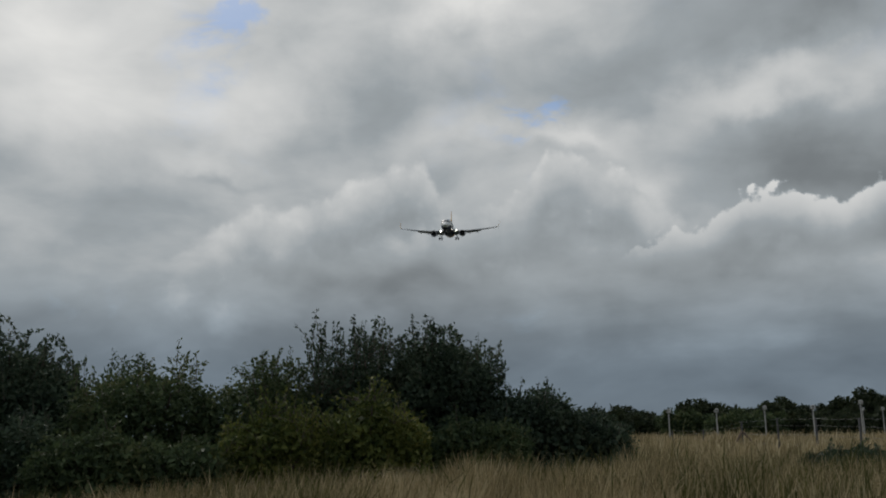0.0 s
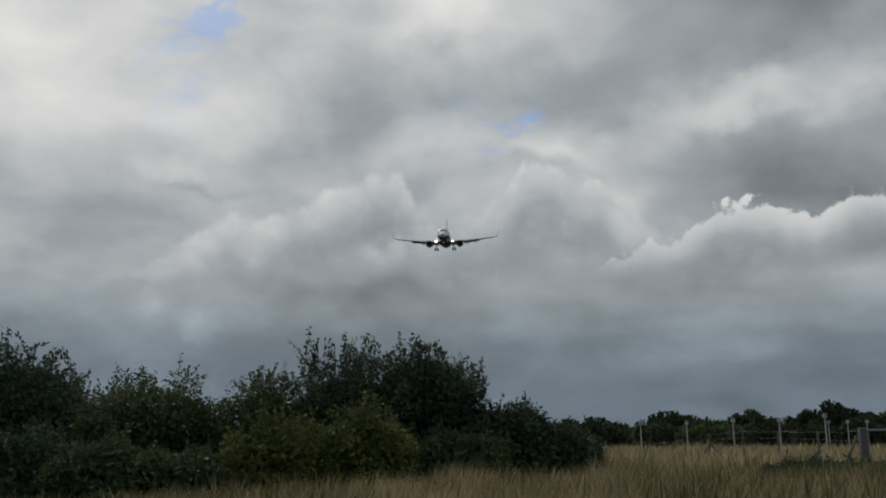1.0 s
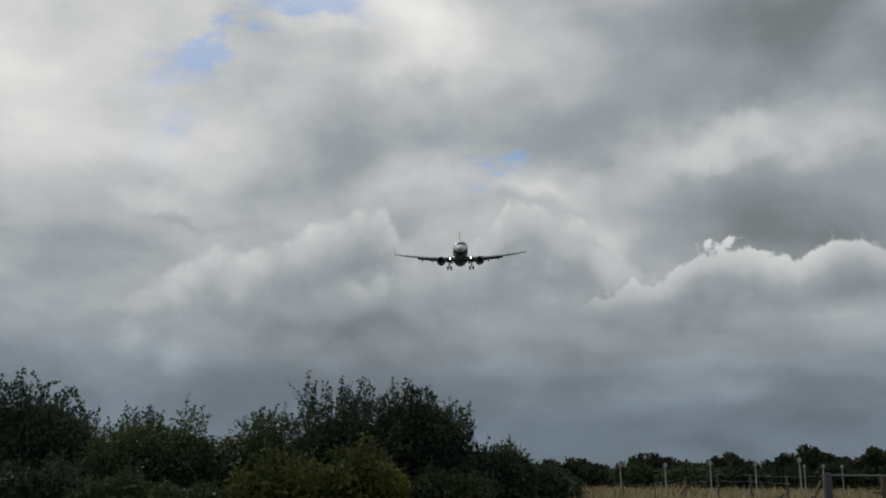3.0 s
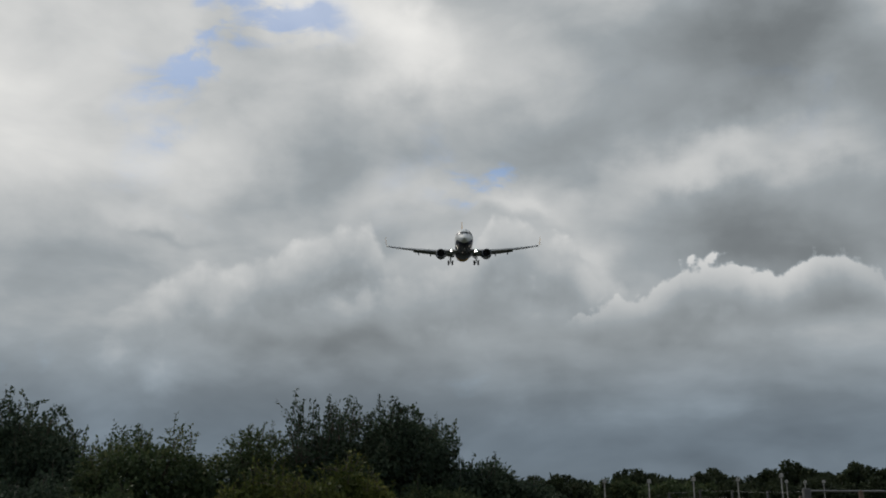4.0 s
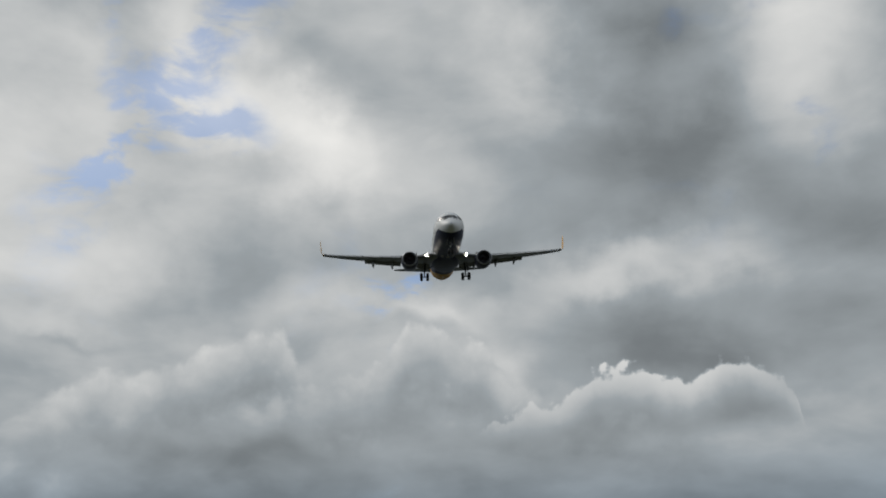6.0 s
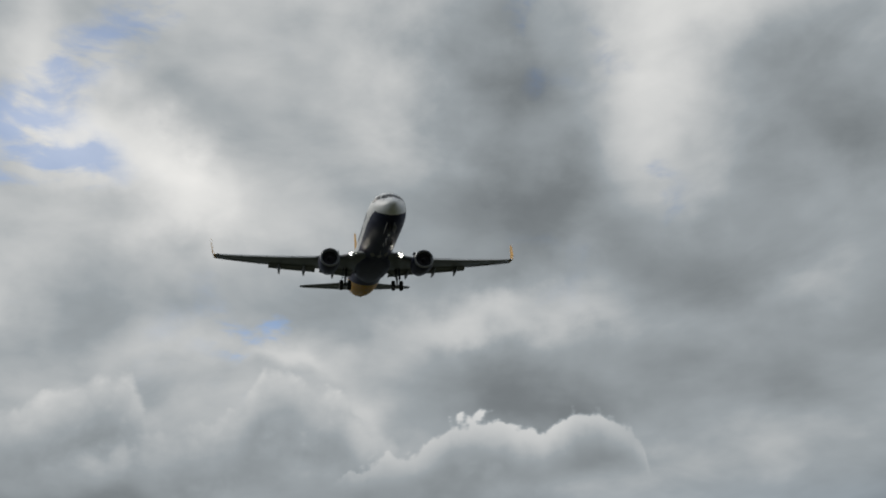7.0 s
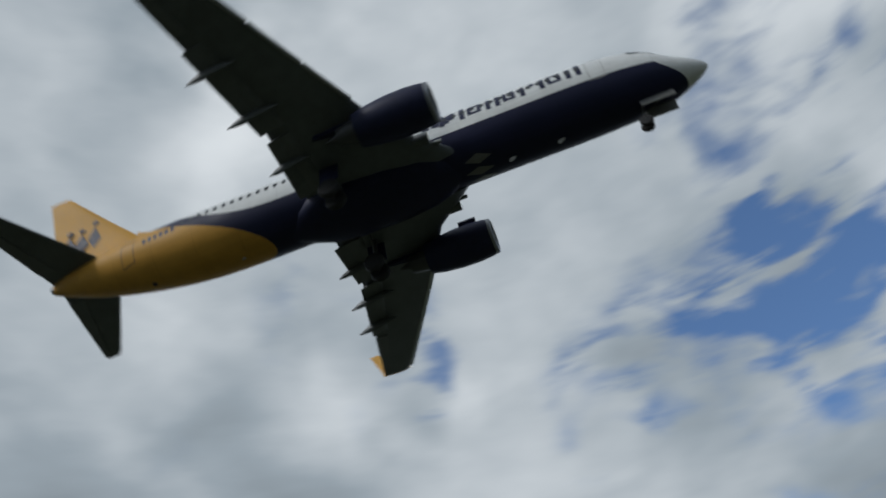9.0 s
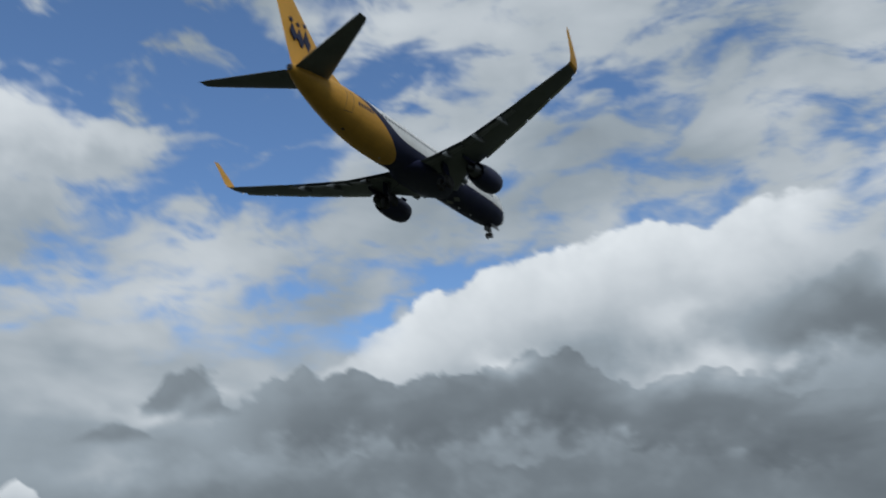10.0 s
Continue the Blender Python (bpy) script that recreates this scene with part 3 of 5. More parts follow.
def block(bm, centre, size, turn=None, bevel=0.0):
    """A box with softened edges."""
    m = Matrix.Translation(centre) @ (turn.to_4x4() if turn is not None else Matrix()) @ Matrix.Diagonal((*size, 1))
    r = bmesh.ops.create_cube(bm, size=1.0, matrix=m)
    if bevel:
        es = list({e for v in r["verts"] for e in v.link_edges})
        bmesh.ops.bevel(bm, geom=es, offset=bevel, segments=1, affect="EDGES")


def lathe(bm, profile, centre, axis_y=True, n=28, squash=1.0):
    """Turns a profile of (along, radius) about the y axis through centre."""
    loops = []
    for y, r in profile:
        loops.append([(centre[0] + r * math.cos(6.28319 * i / n), centre[1] + y, centre[2] + squash * r * math.sin(6.28319 * i / n)) for i in range(n)])
    rings(bm, loops, caps=(False, False))


# ---------------------------------------------------------------- ground
def land(x, y):
    """Height of the meadow: level near the path, rising gently to the far trees."""
    near = min(max((y - 11) / 13, 0), 1)
    t = min(max((y - 24) / 50, 0), 1)
    far = min(max((y - 120) / 200, 0), 1)
    side = min(max((x + 9) / 6, 0), 1)
    rise = 0.45 * near * near * (3 - 2 * near) + 0.45 * t * t * (3 - 2 * t)
    return rise * side * (1 - far) + 0.08 * noise.noise((x * 0.13, y * 0.13, 0.0)) * (1 - far)


def build_ground():
    near = sorted(set([-4000, -1500, -600, -250, -120, -70] + list(range(-45, 75, 2)) + [90, 120, 160, 250, 600, 1500, 4000]))
    deep = sorted(set([-4000, -1500, -600, -250, -120, -60, -30] + list(range(-10, 100, 2)) + [120, 150, 200, 320, 600, 1500, 4000]))
    vs = [(x, y, land(x, y)) for y in deep for x in near]
    k = len(near)
    fs = [(j * k + i, j * k + i + 1, (j + 1) * k + i + 1, (j + 1) * k + i) for j in range(len(deep) - 1) for i in range(k - 1)]
    tagged(new("ground", mesh_of("ground", vs, fs, EARTH, True)), "rough meadow soil with dry stubble between the grasses", "ground", kind="structure")


build_ground()


# ---------------------------------------------------------------- aircraft
def spline(table, y):
    """Smooth table lookup along the fuselage; rows run from the nose back."""
    for i in range(len(table) - 1):
        a, b = table[i], table[i + 1]
        if b[0] <= y <= a[0]:
            p, n = table[max(i - 1, 0)], table[min(i + 2, len(table) - 1)]
            t = (a[0] - y) / (a[0] - b[0])
            out = []
            for k in range(1, 4):
                ma = (b[k] - p[k]) / max(p[0] - b[0], 1e-6) * (a[0] - b[0])
                mb = (n[k] - a[k]) / max(a[0] - n[0], 1e-6) * (a[0] - b[0])
                if p is a:
                    ma = b[k] - a[k]
                if n is b:
                    mb = b[k] - a[k]
                out.append((2 * t**3 - 3 * t**2 + 1) * a[k] + (t**3 - 2 * t**2 + t) * ma + (-2 * t**3 + 3 * t**2) * b[k] + (t**3 - t**2) * mb)
            return out
    return list(table[-1][1:])


# station, top, bottom, half width
HULL = [(0, -0.55, -0.77, 0.10), (-0.25, -0.30, -1.00, 0.34), (-0.8, 0.00, -1.30, 0.68), (-1.6, 0.38, -1.60, 1.06),
        (-2.4, 1.00, -1.80, 1.40), (-3.3, 1.55, -1.92, 1.62), (-4.6, 1.87, -1.99, 1.78), (-6.4, 2.00, -2.01, 1.87),
        (-9, 2.01, -2.01, 1.88), (-22, 2.01, -2.01, 1.88), (-25, 2.01, -2.06, 1.87), (-28, 2.01, -1.95, 1.82), (-31, 1.98, -1.48, 1.64),
        (-34, 1.88, -0.72, 1.26), (-36.4, 1.66, 0.14, 0.78), (-37.7, 1.30, 0.72, 0.30)]


def skin(y, z, side, proud=0.004):
    """A point on the hull's side at that station and height."""
    t, b, w = spline(HULL, y)
    c, h = (t + b) / 2, (t - b) / 2
    k = max(1 - ((z - c) / h) ** 2, 0.0) ** 0.5
    return Vector((side * (w * k + proud * (0.3 + k)), y, z))


def skin_under(y, x, proud=0.006):
    t, b, w = spline(HULL, y)
    c, h = (t + b) / 2, (t - b) / 2
    return Vector((x, y, c - h * max(1 - (x / w) ** 2, 0) ** 0.5 - proud))


def patch(bm, outline, side, proud=0.005):
    """A flat marking that follows the hull: outline of four (station, height) corners."""
    (y0, z0), (y1, z1), (y2, z2), (y3, z3) = outline
    n, m = 4, 5
    g = []
    for i in range(n + 1):
        u = i / n
        row = []
        for j in range(m + 1):
            v = j / m
            y = (1 - u) * ((1 - v) * y0 + v * y3) + u * ((1 - v) * y1 + v * y2)
            z = (1 - u) * ((1 - v) * z0 + v * z3) + u * ((1 - v) * z1 + v * z2)
            row.append(bm.verts.new(skin(y, z, side, proud)))
        g.append(row)
    for i in range(n):
        for j in range(m):
            bm.faces.new((g[i][j], g[i + 1][j], g[i + 1][j + 1], g[i][j + 1]))


FOIL = [(0.0, 0.0), (0.012, 0.30), (0.05, 0.62), (0.13, 0.90), (0.28, 1.0), (0.48, 0.86), (0.70, 0.52), (0.88, 0.20), (1.0, 0.02)]


def foil(le, chord, thick, axis="z", camber=0.0):
    """A closed wing section in the plane of flight: le is its leading edge, chord runs aft."""
    pts = [(a, b) for a, b in FOIL] + [(a, -0.72 * b) for a, b in FOIL[-1:0:-1]]
    out = []
    for a, b in pts:
        h = b * thick * chord * 0.5 - camber * chord * a * a
        out.append((le[0], le[1] - a * chord, le[2] + h) if axis == "z" else (le[0] + h, le[1] - a * chord, le[2]))
    return out


def wing_line(x):
    """Leading edge station, chord and height of the wing at distance x from the centreline."""
    le = -14.75 - 0.510 * (x - 1.88) + (0.9 * max(0.0, (3.6 - x) / 1.7) if x < 3.6 else 0.0)
    te = -21.25 - 0.03 * (x - 1.88) if x < 5.9 else -21.37 - 0.262 * (x - 5.9)
    z = -1.30 + 0.1025 * (x - 1.88) + 0.0034 * max(x - 1.88, 0) ** 2
    return le, le - te, z


def build_wing(plane, side, word):
    bm = bmesh.new()
    loops = []
    for x in (1.2, 1.9, 2.7, 3.6, 4.8, 5.9, 7.5, 9.5, 11.5, 13.5, 15.2, 16.4, 17.0):
        le, ch, z = wing_line(x)
        loops.append(foil((side * x, le, z), ch, 0.135 if x < 4 else 0.115))
    rings(bm, loops)
    w = part("wing", bm, WING, plane, "grey-painted swept wing seen from below")
    # leading edge slat band
    for a, b in ((6.1, 8.6), (8.7, 11.3), (11.4, 14.0), (14.1, 16.5)):
        bm = bmesh.new()
        loops = []
        for i in range(4):
            x = a + (b - a) * i / 3
            le, ch, z = wing_line(x)
            loops.append([(side * x, le + 0.10, z - 0.18), (side * x, le + 0.16, z - 0.12), (side * x, le + 0.06, z + 0.02),
                          (side * x, le - 0.16, z + 0.09), (side * x, le - 0.10, z - 0.07)])
        rings(bm, loops)
        part("slat", bm, SLAT, w, "bare metal leading-edge slat, extended")
    # trailing flaps, drooped
    for a, b, c in ((2.05, 5.6, 1.55), (6.1, 11.2, 1.25)):
        for k in (0, 1):
            bm = bmesh.new()
            loops = []
            for i in range(5):
                x = a + (b - a) * i / 4
                le, ch, z = wing_line(x)
                te = le - ch
                cc = c * (1 - 0.25 * i / 4)
                y0 = te + cc * 0.95 - k * cc * 0.52
                z0 = z - 0.09 - k * 0.10
                drop = 0.17 + 0.13 * k
                sec = []
                for u, v in ((0, 0), (0.08, 0.06), (0.3, 0.085), (0.65, 0.05), (1, 0.0), (0.65, -0.03), (0.3, -0.05), (0.08, -0.045)):
                    l = cc * (0.55 if k else 0.8)
                    sec.append((side * x, y0 - u * l, z0 + v * l * 1.3 - drop * u * l))
                loops.append(sec)
            rings(bm, loops)
            part("flap", bm, FLAP, w, "grey slotted flap, lowered")
    # flap track fairings
    for x, ln in ((4.15, 2.6), (7.3, 3.2), (10.0, 2.9)):
        le, ch, z = wing_line(x)
        te = le - ch
        bm = bmesh.new()
        loops = []
        for i, r in enumerate((0.03, 0.14, 0.21, 0.24, 0.22, 0.15, 0.03)):
            u = i / 6
            y = te + ln * 0.56 - ln * 0.86 * u
            zz = z - 0.32 - 0.75 * max(0, u - 0.35) ** 1.35
            loops.append([(side * x + 0.75 * r * math.cos(6.28319 * j / 10), y, zz + 1.25 * r * math.sin(6.28319 * j / 10)) for j in range(10)])
        rings(bm, loops)
        part("flap_fairing", bm, WING, w, "pointed grey flap-track fairing")
    # aileron seam plate
    bm = bmesh.new()
    loops = []
    for x in (11.9, 14.0, 16.0):
        le, ch, z = wing_line(x)
        y0 = le - ch * 0.74
        loops.append([(side * x, y0, z - 0.035 * ch - 0.02), (side * x, le - ch * 1.005, z - 0.012), (side * x, le - ch * 1.005, z + 0.03), (side * x, y0, z + 0.05)])
    rings(bm, loops)
    part("aileron", bm, FLAP, w)
    # blended winglet
    bm = bmesh.new()
    le, ch, z = wing_line(17.0)
    loops = []
    for u in (0, 0.12, 0.25, 0.4, 0.6, 0.8, 1.0):
        lean = min(u / 0.3, 1)
        x = 17.0 + 0.30 * math.sin(lean * 1.35) + 0.38 * u
        zz = z + 0.30 * (1 - math.cos(lean * 1.35)) + 2.25 * max(0, u - 0.10) / 0.9
        l = le - 2.35 * u
        c = ch * (1 - u) + 0.62 * u
        sec = []
        for p in foil((0, 0, 0), c, 0.085):
            sec.append((side * (x - p[2] * math.sin(lean * 1.38)), l + p[1], zz + p[2] * math.cos(lean * 1.38)))
        loops.append(sec)
    rings(bm, loops)
    part("winglet", bm, GOLD, plane, "tall upswept golden winglet")
    # landing lights in the root
    for x, r, mat in ((2.55, 0.25, LANDING), (2.05, 0.10, LANDING_SMALL)):
        le, ch, z = wing_line(x)
        c = Vector((side * x, le - 0.2, z - 0.02))
        # long hood added ahead of the disc to cut off its sideways light
        bm = bmesh.new()
        lathe(bm, [(-0.02, r * 1.02), (0.54, r * 1.06), (0.54, r * 1.12), (-0.15, r * 1.14), (-0.5, r * 0.8)], c, n=16)
        h = part("added_light_hood", bm, WING, plane)
        bm = bmesh.new()
        bm.faces.new([bm.verts.new(c + Vector((r * math.cos(a), 0.0, r * math.sin(a)))) for a in [6.28319 * i / 16 for i in range(16)]])
        part("landing_light", bm, mat, h, "glowing landing light in the wing root", smooth=False)
    le, ch, z = wing_line(16.9)
    bm = bmesh.new()
    bmesh.ops.create_uvsphere(bm, u_segments=8, v_segments=6, radius=0.07, matrix=Matrix.Translation((side * 16.95, le + 0.02, z)))
    part("navigation_light", bm, NAV_RED, plane)


def build_engine(plane, side):
    cx, cy, cz = side * 4.9, -13.15, -1.95
    bm = bmesh.new()
    prof = [(-0.10, 0.82), (-0.02, 0.90), (-0.05, 0.97), (-0.35, 1.06), (-1.1, 1.13), (-2.1, 1.12), (-3.1, 1.02), (-3.9, 0.86), (-3.9, 0.80), (-3.2, 0.82)]
    lathe(bm, prof, (cx, cy, cz), squash=0.97)
    e = part("engine_nacelle", bm, NAVY, plane, "navy engine nacelle under the wing")
    bm = bmesh.new()
    lathe(bm, [(-0.75, 0.78), (-0.30, 0.78), (-0.08, 0.83), (0.03, 0.91), (0.0, 0.985), (-0.16, 1.035), (-0.16, 1.02)], (cx, cy, cz), squash=0.97)
    part("inlet_lip", bm, LIP, e, "polished metal inlet lip")
    bm = bmesh.new()
    lathe(bm, [(-0.62, 0.79), (-0.62, 0.28)], (cx, cy, cz), squash=0.97)
    for i in range(24):
        a = 6.28319 * i / 24
        q = Euler((0, -a, 0)).to_matrix()
        block(bm, Vector((cx, cy - 0.55, cz)) + q @ Vector((0.54, 0, 0)), (0.50, 0.02, 0.10), q @ Euler((0.6, 0, 0)).to_matrix())
    part("fan", bm, DARK, e, "dark fan disc with blades")
    bm = bmesh.new()
    lathe(bm, [(-0.12, 0.01), (-0.22, 0.12), (-0.60, 0.29)], (cx, cy, cz), n=16)
    part("spinner", bm, DARK, e)
    bm = bmesh.new()
    lathe(bm, [(-3.2, 0.72), (-4.3, 0.56), (-4.9, 0.46), (-4.9, 0.40), (-4.2, 0.40)], (cx, cy, cz), n=20)
    lathe(bm, [(-4.2, 0.34), (-4.9, 0.28), (-5.6, 0.03)], (cx, cy, cz), n=16)
    part("exhaust_cone", bm, STEEL, e, "burnt metal exhaust nozzle")
    bm = bmesh.new()
    le, ch, z = wing_line(4.9)
    loops = []
    for y, zb, zt, w in ((-14.0, cz + 1.02, cz + 1.10, 0.05), (-15.2, cz + 0.9, z + 0.10, 0.17), (-16.6, cz + 0.75, z + 0.05, 0.2), (-18.2, cz + 0.5, z, 0.16), (-19.4, z - 0.45, z, 0.04)):
        loops.append([(cx - w, y, zb), (cx + w, y, zb), (cx + w * 0.9, y, zt), (cx - w * 0.9, y, zt)])
    rings(bm, loops)
    part("pylon", bm, NAVY, e)
    bm = bmesh.new()
    q = Euler((0, radians(-45) * side, 0)).to_matrix()
    block(bm, (cx - side * 0.84, cy - 1.2, cz + 0.82), (0.03, 1.0, 0.34), q, 0.01)
    part("strake", bm, NAVY, e)


def wheel(parent, centre, r, w):
    bm = bmesh.new()
    n = 20
    loops = []
    for x, k in ((-w / 2, 0.62), (-w / 2, 0.86), (-w * 0.32, 0.98), (0, 1.0), (w * 0.32, 0.98), (w / 2, 0.86), (w / 2, 0.62)):
        loops.append([(centre[0] + x, centre[1] + r * k * math.cos(6.28319 * i / n), centre[2] + r * k * math.sin(6.28319 * i / n)) for i in range(n)])
    rings(bm, loops)
    t = part("wheel", bm, TYRE, parent, "black landing wheel tyre")
    return t


def build_gear(plane):
    for side in (1, -1):
        x = side * 2.86
        bm = bmesh.new()
        tube(bm, (side * 2.7, -19.35, -1.2), (x, -19.4, -2.65), 0.15, 0.13, 12)
        tube(bm, (x, -19.4, -2.6), (x, -19.4, -3.25), 0.085, 0.085, 12)
        tube(bm, (x - 0.55, -19.4, -3.25), (x + 0.55, -19.4, -3.25), 0.08, 0.08, 10)
        tube(bm, (side * 1.3, -19.2, -1.5), (x, -19.4, -2.35), 0.07, 0.06, 8)
        tube(bm, (x, -19.1, -2.5), (x, -18.9, -2.85), 0.04, 0.04, 6)
        tube(bm, (x, -18.9, -2.85), (x, -19.3, -3.2), 0.04, 0.04, 6)
        g = part("main_gear_leg", bm, STEEL, plane, "grey main landing-gear leg, lowered")
        for o in (-0.43, 0.43):
            wheel(g, (x + o, -19.4, -3.25), 0.56, 0.38)
        bm = bmesh.new()
        block(bm, (side * 3.12, -19.4, -1.95), (0.05, 1.0, 1.25), Euler((0, radians(-6) * side, 0)).to_matrix(), 0.015)
        part("gear_door", bm, NAVY, g)
    bm = bmesh.new()
    tube(bm, (0, -3.75, -1.7), (0, -3.9, -2.75), 0.10, 0.09, 12)
    tube(bm, (0, -3.9, -2.7), (0, -3.92, -3.2), 0.06, 0.06, 10)
    tube(bm, (-0.3, -3.92, -3.2), (0.3, -3.92, -3.2), 0.05, 0.05, 8)
    tube(bm, (0, -2.7, -1.8), (0, -3.85, -2.5), 0.05, 0.05, 8)
    g = part("nose_gear_leg", bm, STEEL, plane, "grey nose-gear leg, lowered")
    for o in (-0.20, 0.20):
        wheel(g, (o, -3.92, -3.2), 0.345, 0.2)
    for side in (1, -1):
        bm = bmesh.new()
        block(bm, (side * 0.42, -3.0, -2.12), (0.04, 1.75, 0.62), Euler((0, radians(-14) * side, 0)).to_matrix(), 0.015)
        part("gear_door", bm, FADED, g, "grey open nose-gear door")
    bm = bmesh.new()
    lathe(bm, [(0.0, 0.0), (0.0, 0.09), (-0.08, 0.11)], (0, -3.72, -2.55), n=12)
    part("taxi_light", bm, HEADS, g)


def build_tail(plane):
    for side in (1, -1):
        bm = bmesh.new()
        loops = []
        for u in (0, 0.15, 0.4, 0.7, 0.95, 1.0):
            x = 0.35 + 6.85 * u
            le = -33.75 - 4.55 * u - (0.12 if u == 1 else 0)
            te = -37.55 - 1.75 * u
            loops.append(foil((side * x, le, 1.05 + 0.74 * u), le - te, 0.10))
        rings(bm, loops)
        s = part("tailplane", bm, WING, plane, "dark grey horizontal tailplane")
        bm = bmesh.new()
        loops = []
        for u in (0.14, 0.55, 0.93):
            x, le, te = 0.35 + 6.85 * u, -33.75 - 4.55 * u, -37.55 - 1.75 * u
            y0 = le - (le - te) * 0.70
            z = 1.05 + 0.74 * u
            loops.append([(side * x, y0, z - 0.10), (side * x, te - 0.03, z - 0.02), (side * x, te - 0.03, z + 0.02), (side * x, y0, z + 0.11)])
        rings(bm, loops)
        part("elevator", bm, FLAP, s)
    bm = bmesh.new()
    loops = []
    for z, le, te, t in ((1.5, -31.2, -37.5, 0.10), (2.6, -32.1, -37.8, 0.10), (5.0, -34.35, -38.4, 0.10), (7.5, -36.6, -39.0, 0.095), (8.9, -37.85, -39.35, 0.09), (9.15, -38.15, -39.41, 0.05)):
        loops.append(foil((0, le, z), le - te, t, "x"))
    rings(bm, loops)
    f = part("tail_fin", bm, GOLD, plane, "golden tail fin with a dark crown-like mark")
    bm = bmesh.new()
    loops = []
    for y, h, w in ((-27.6, 2.0, 0.03), (-29.5, 2.35, 0.09), (-31.2, 2.75, 0.16), (-32.6, 3.3, 0.18)):
        loops.append([(-w * 1.6, y, 1.7), (w * 1.6, y, 1.7), (w * 0.4, y, h), (-w * 0.4, y, h)])
    rings(bm, loops)
    part("dorsal_fin", bm, GOLD, f)
    # dark geometric mark on both faces: three diamonds and three dots
    for side in (1, -1):
        for k, (y, z, sy, sz) in enumerate(((-35.45, 4.2, 0.45, 0.95), (-36.3, 4.05, 0.48, 0.80), (-37.15, 4.25, 0.42, 0.70))):
            bm = bmesh.new()
            x = 0.245 if side > 0 else -0.185
            vs = [bm.verts.new(p) for p in ((x, y + sy, z - 0.25), (x, y - 0.1, z + sz), (x, y - sy, z - 0.05), (x, y + 0.05, z - sz))]
            vb = [bm.verts.new((v.co.x * 0.5, v.co.y, v.co.z)) for v in vs]
            bm.faces.new(vs)
            for i in range(4):
                bm.faces.new((vs[i], vs[(i + 1) % 4], vb[(i + 1) % 4], vb[i]))
            part("mark_diamond", bm, NAVY, f, smooth=False)
            bm = bmesh.new()
            c = Vector((x * 0.92, y - 0.15, z + sz + 0.36))
            vs = [bm.verts.new(c + Vector((0, 0.20 * math.cos(a), 0.20 * math.sin(a)))) for a in [6.28319 * i / 10 for i in range(10)]]
            vb = [bm.verts.new((v.co.x * 0.5, v.co.y, v.co.z)) for v in vs]
            bm.faces.new(vs)
            for i in range(10):
                bm.faces.new((vs[i], vs[(i + 1) % 10], vb[(i + 1) % 10], vb[i]))
            part("mark_dot", bm, NAVY, f, smooth=False)
    bm = bmesh.new()
    lathe(bm, [(0.25, 0.34), (0.0, 0.27), (-0.25, 0.20), (-0.25, 0.14), (0.0, 0.13)], (0, -37.62, 1.0), n=16)
    part("exhaust_tip", bm, STEEL, plane, "grey tail-cone exhaust tip")
    bm = bmesh.new()
    loops = []
    for z, l in ((-1.0, 0.5), (-1.35, 0.40), (-1.55, 0.18)):
        y = -30.9 - (z + 1.0) * -0.35
        loops.append([(-0.08, y + l / 2, z), (0.08, y + l / 2, z), (0.08, y - l / 2, z), (-0.08, y - l / 2, z)])
    rings(bm, loops)
    part("tail_skid", bm, DARK, plane)


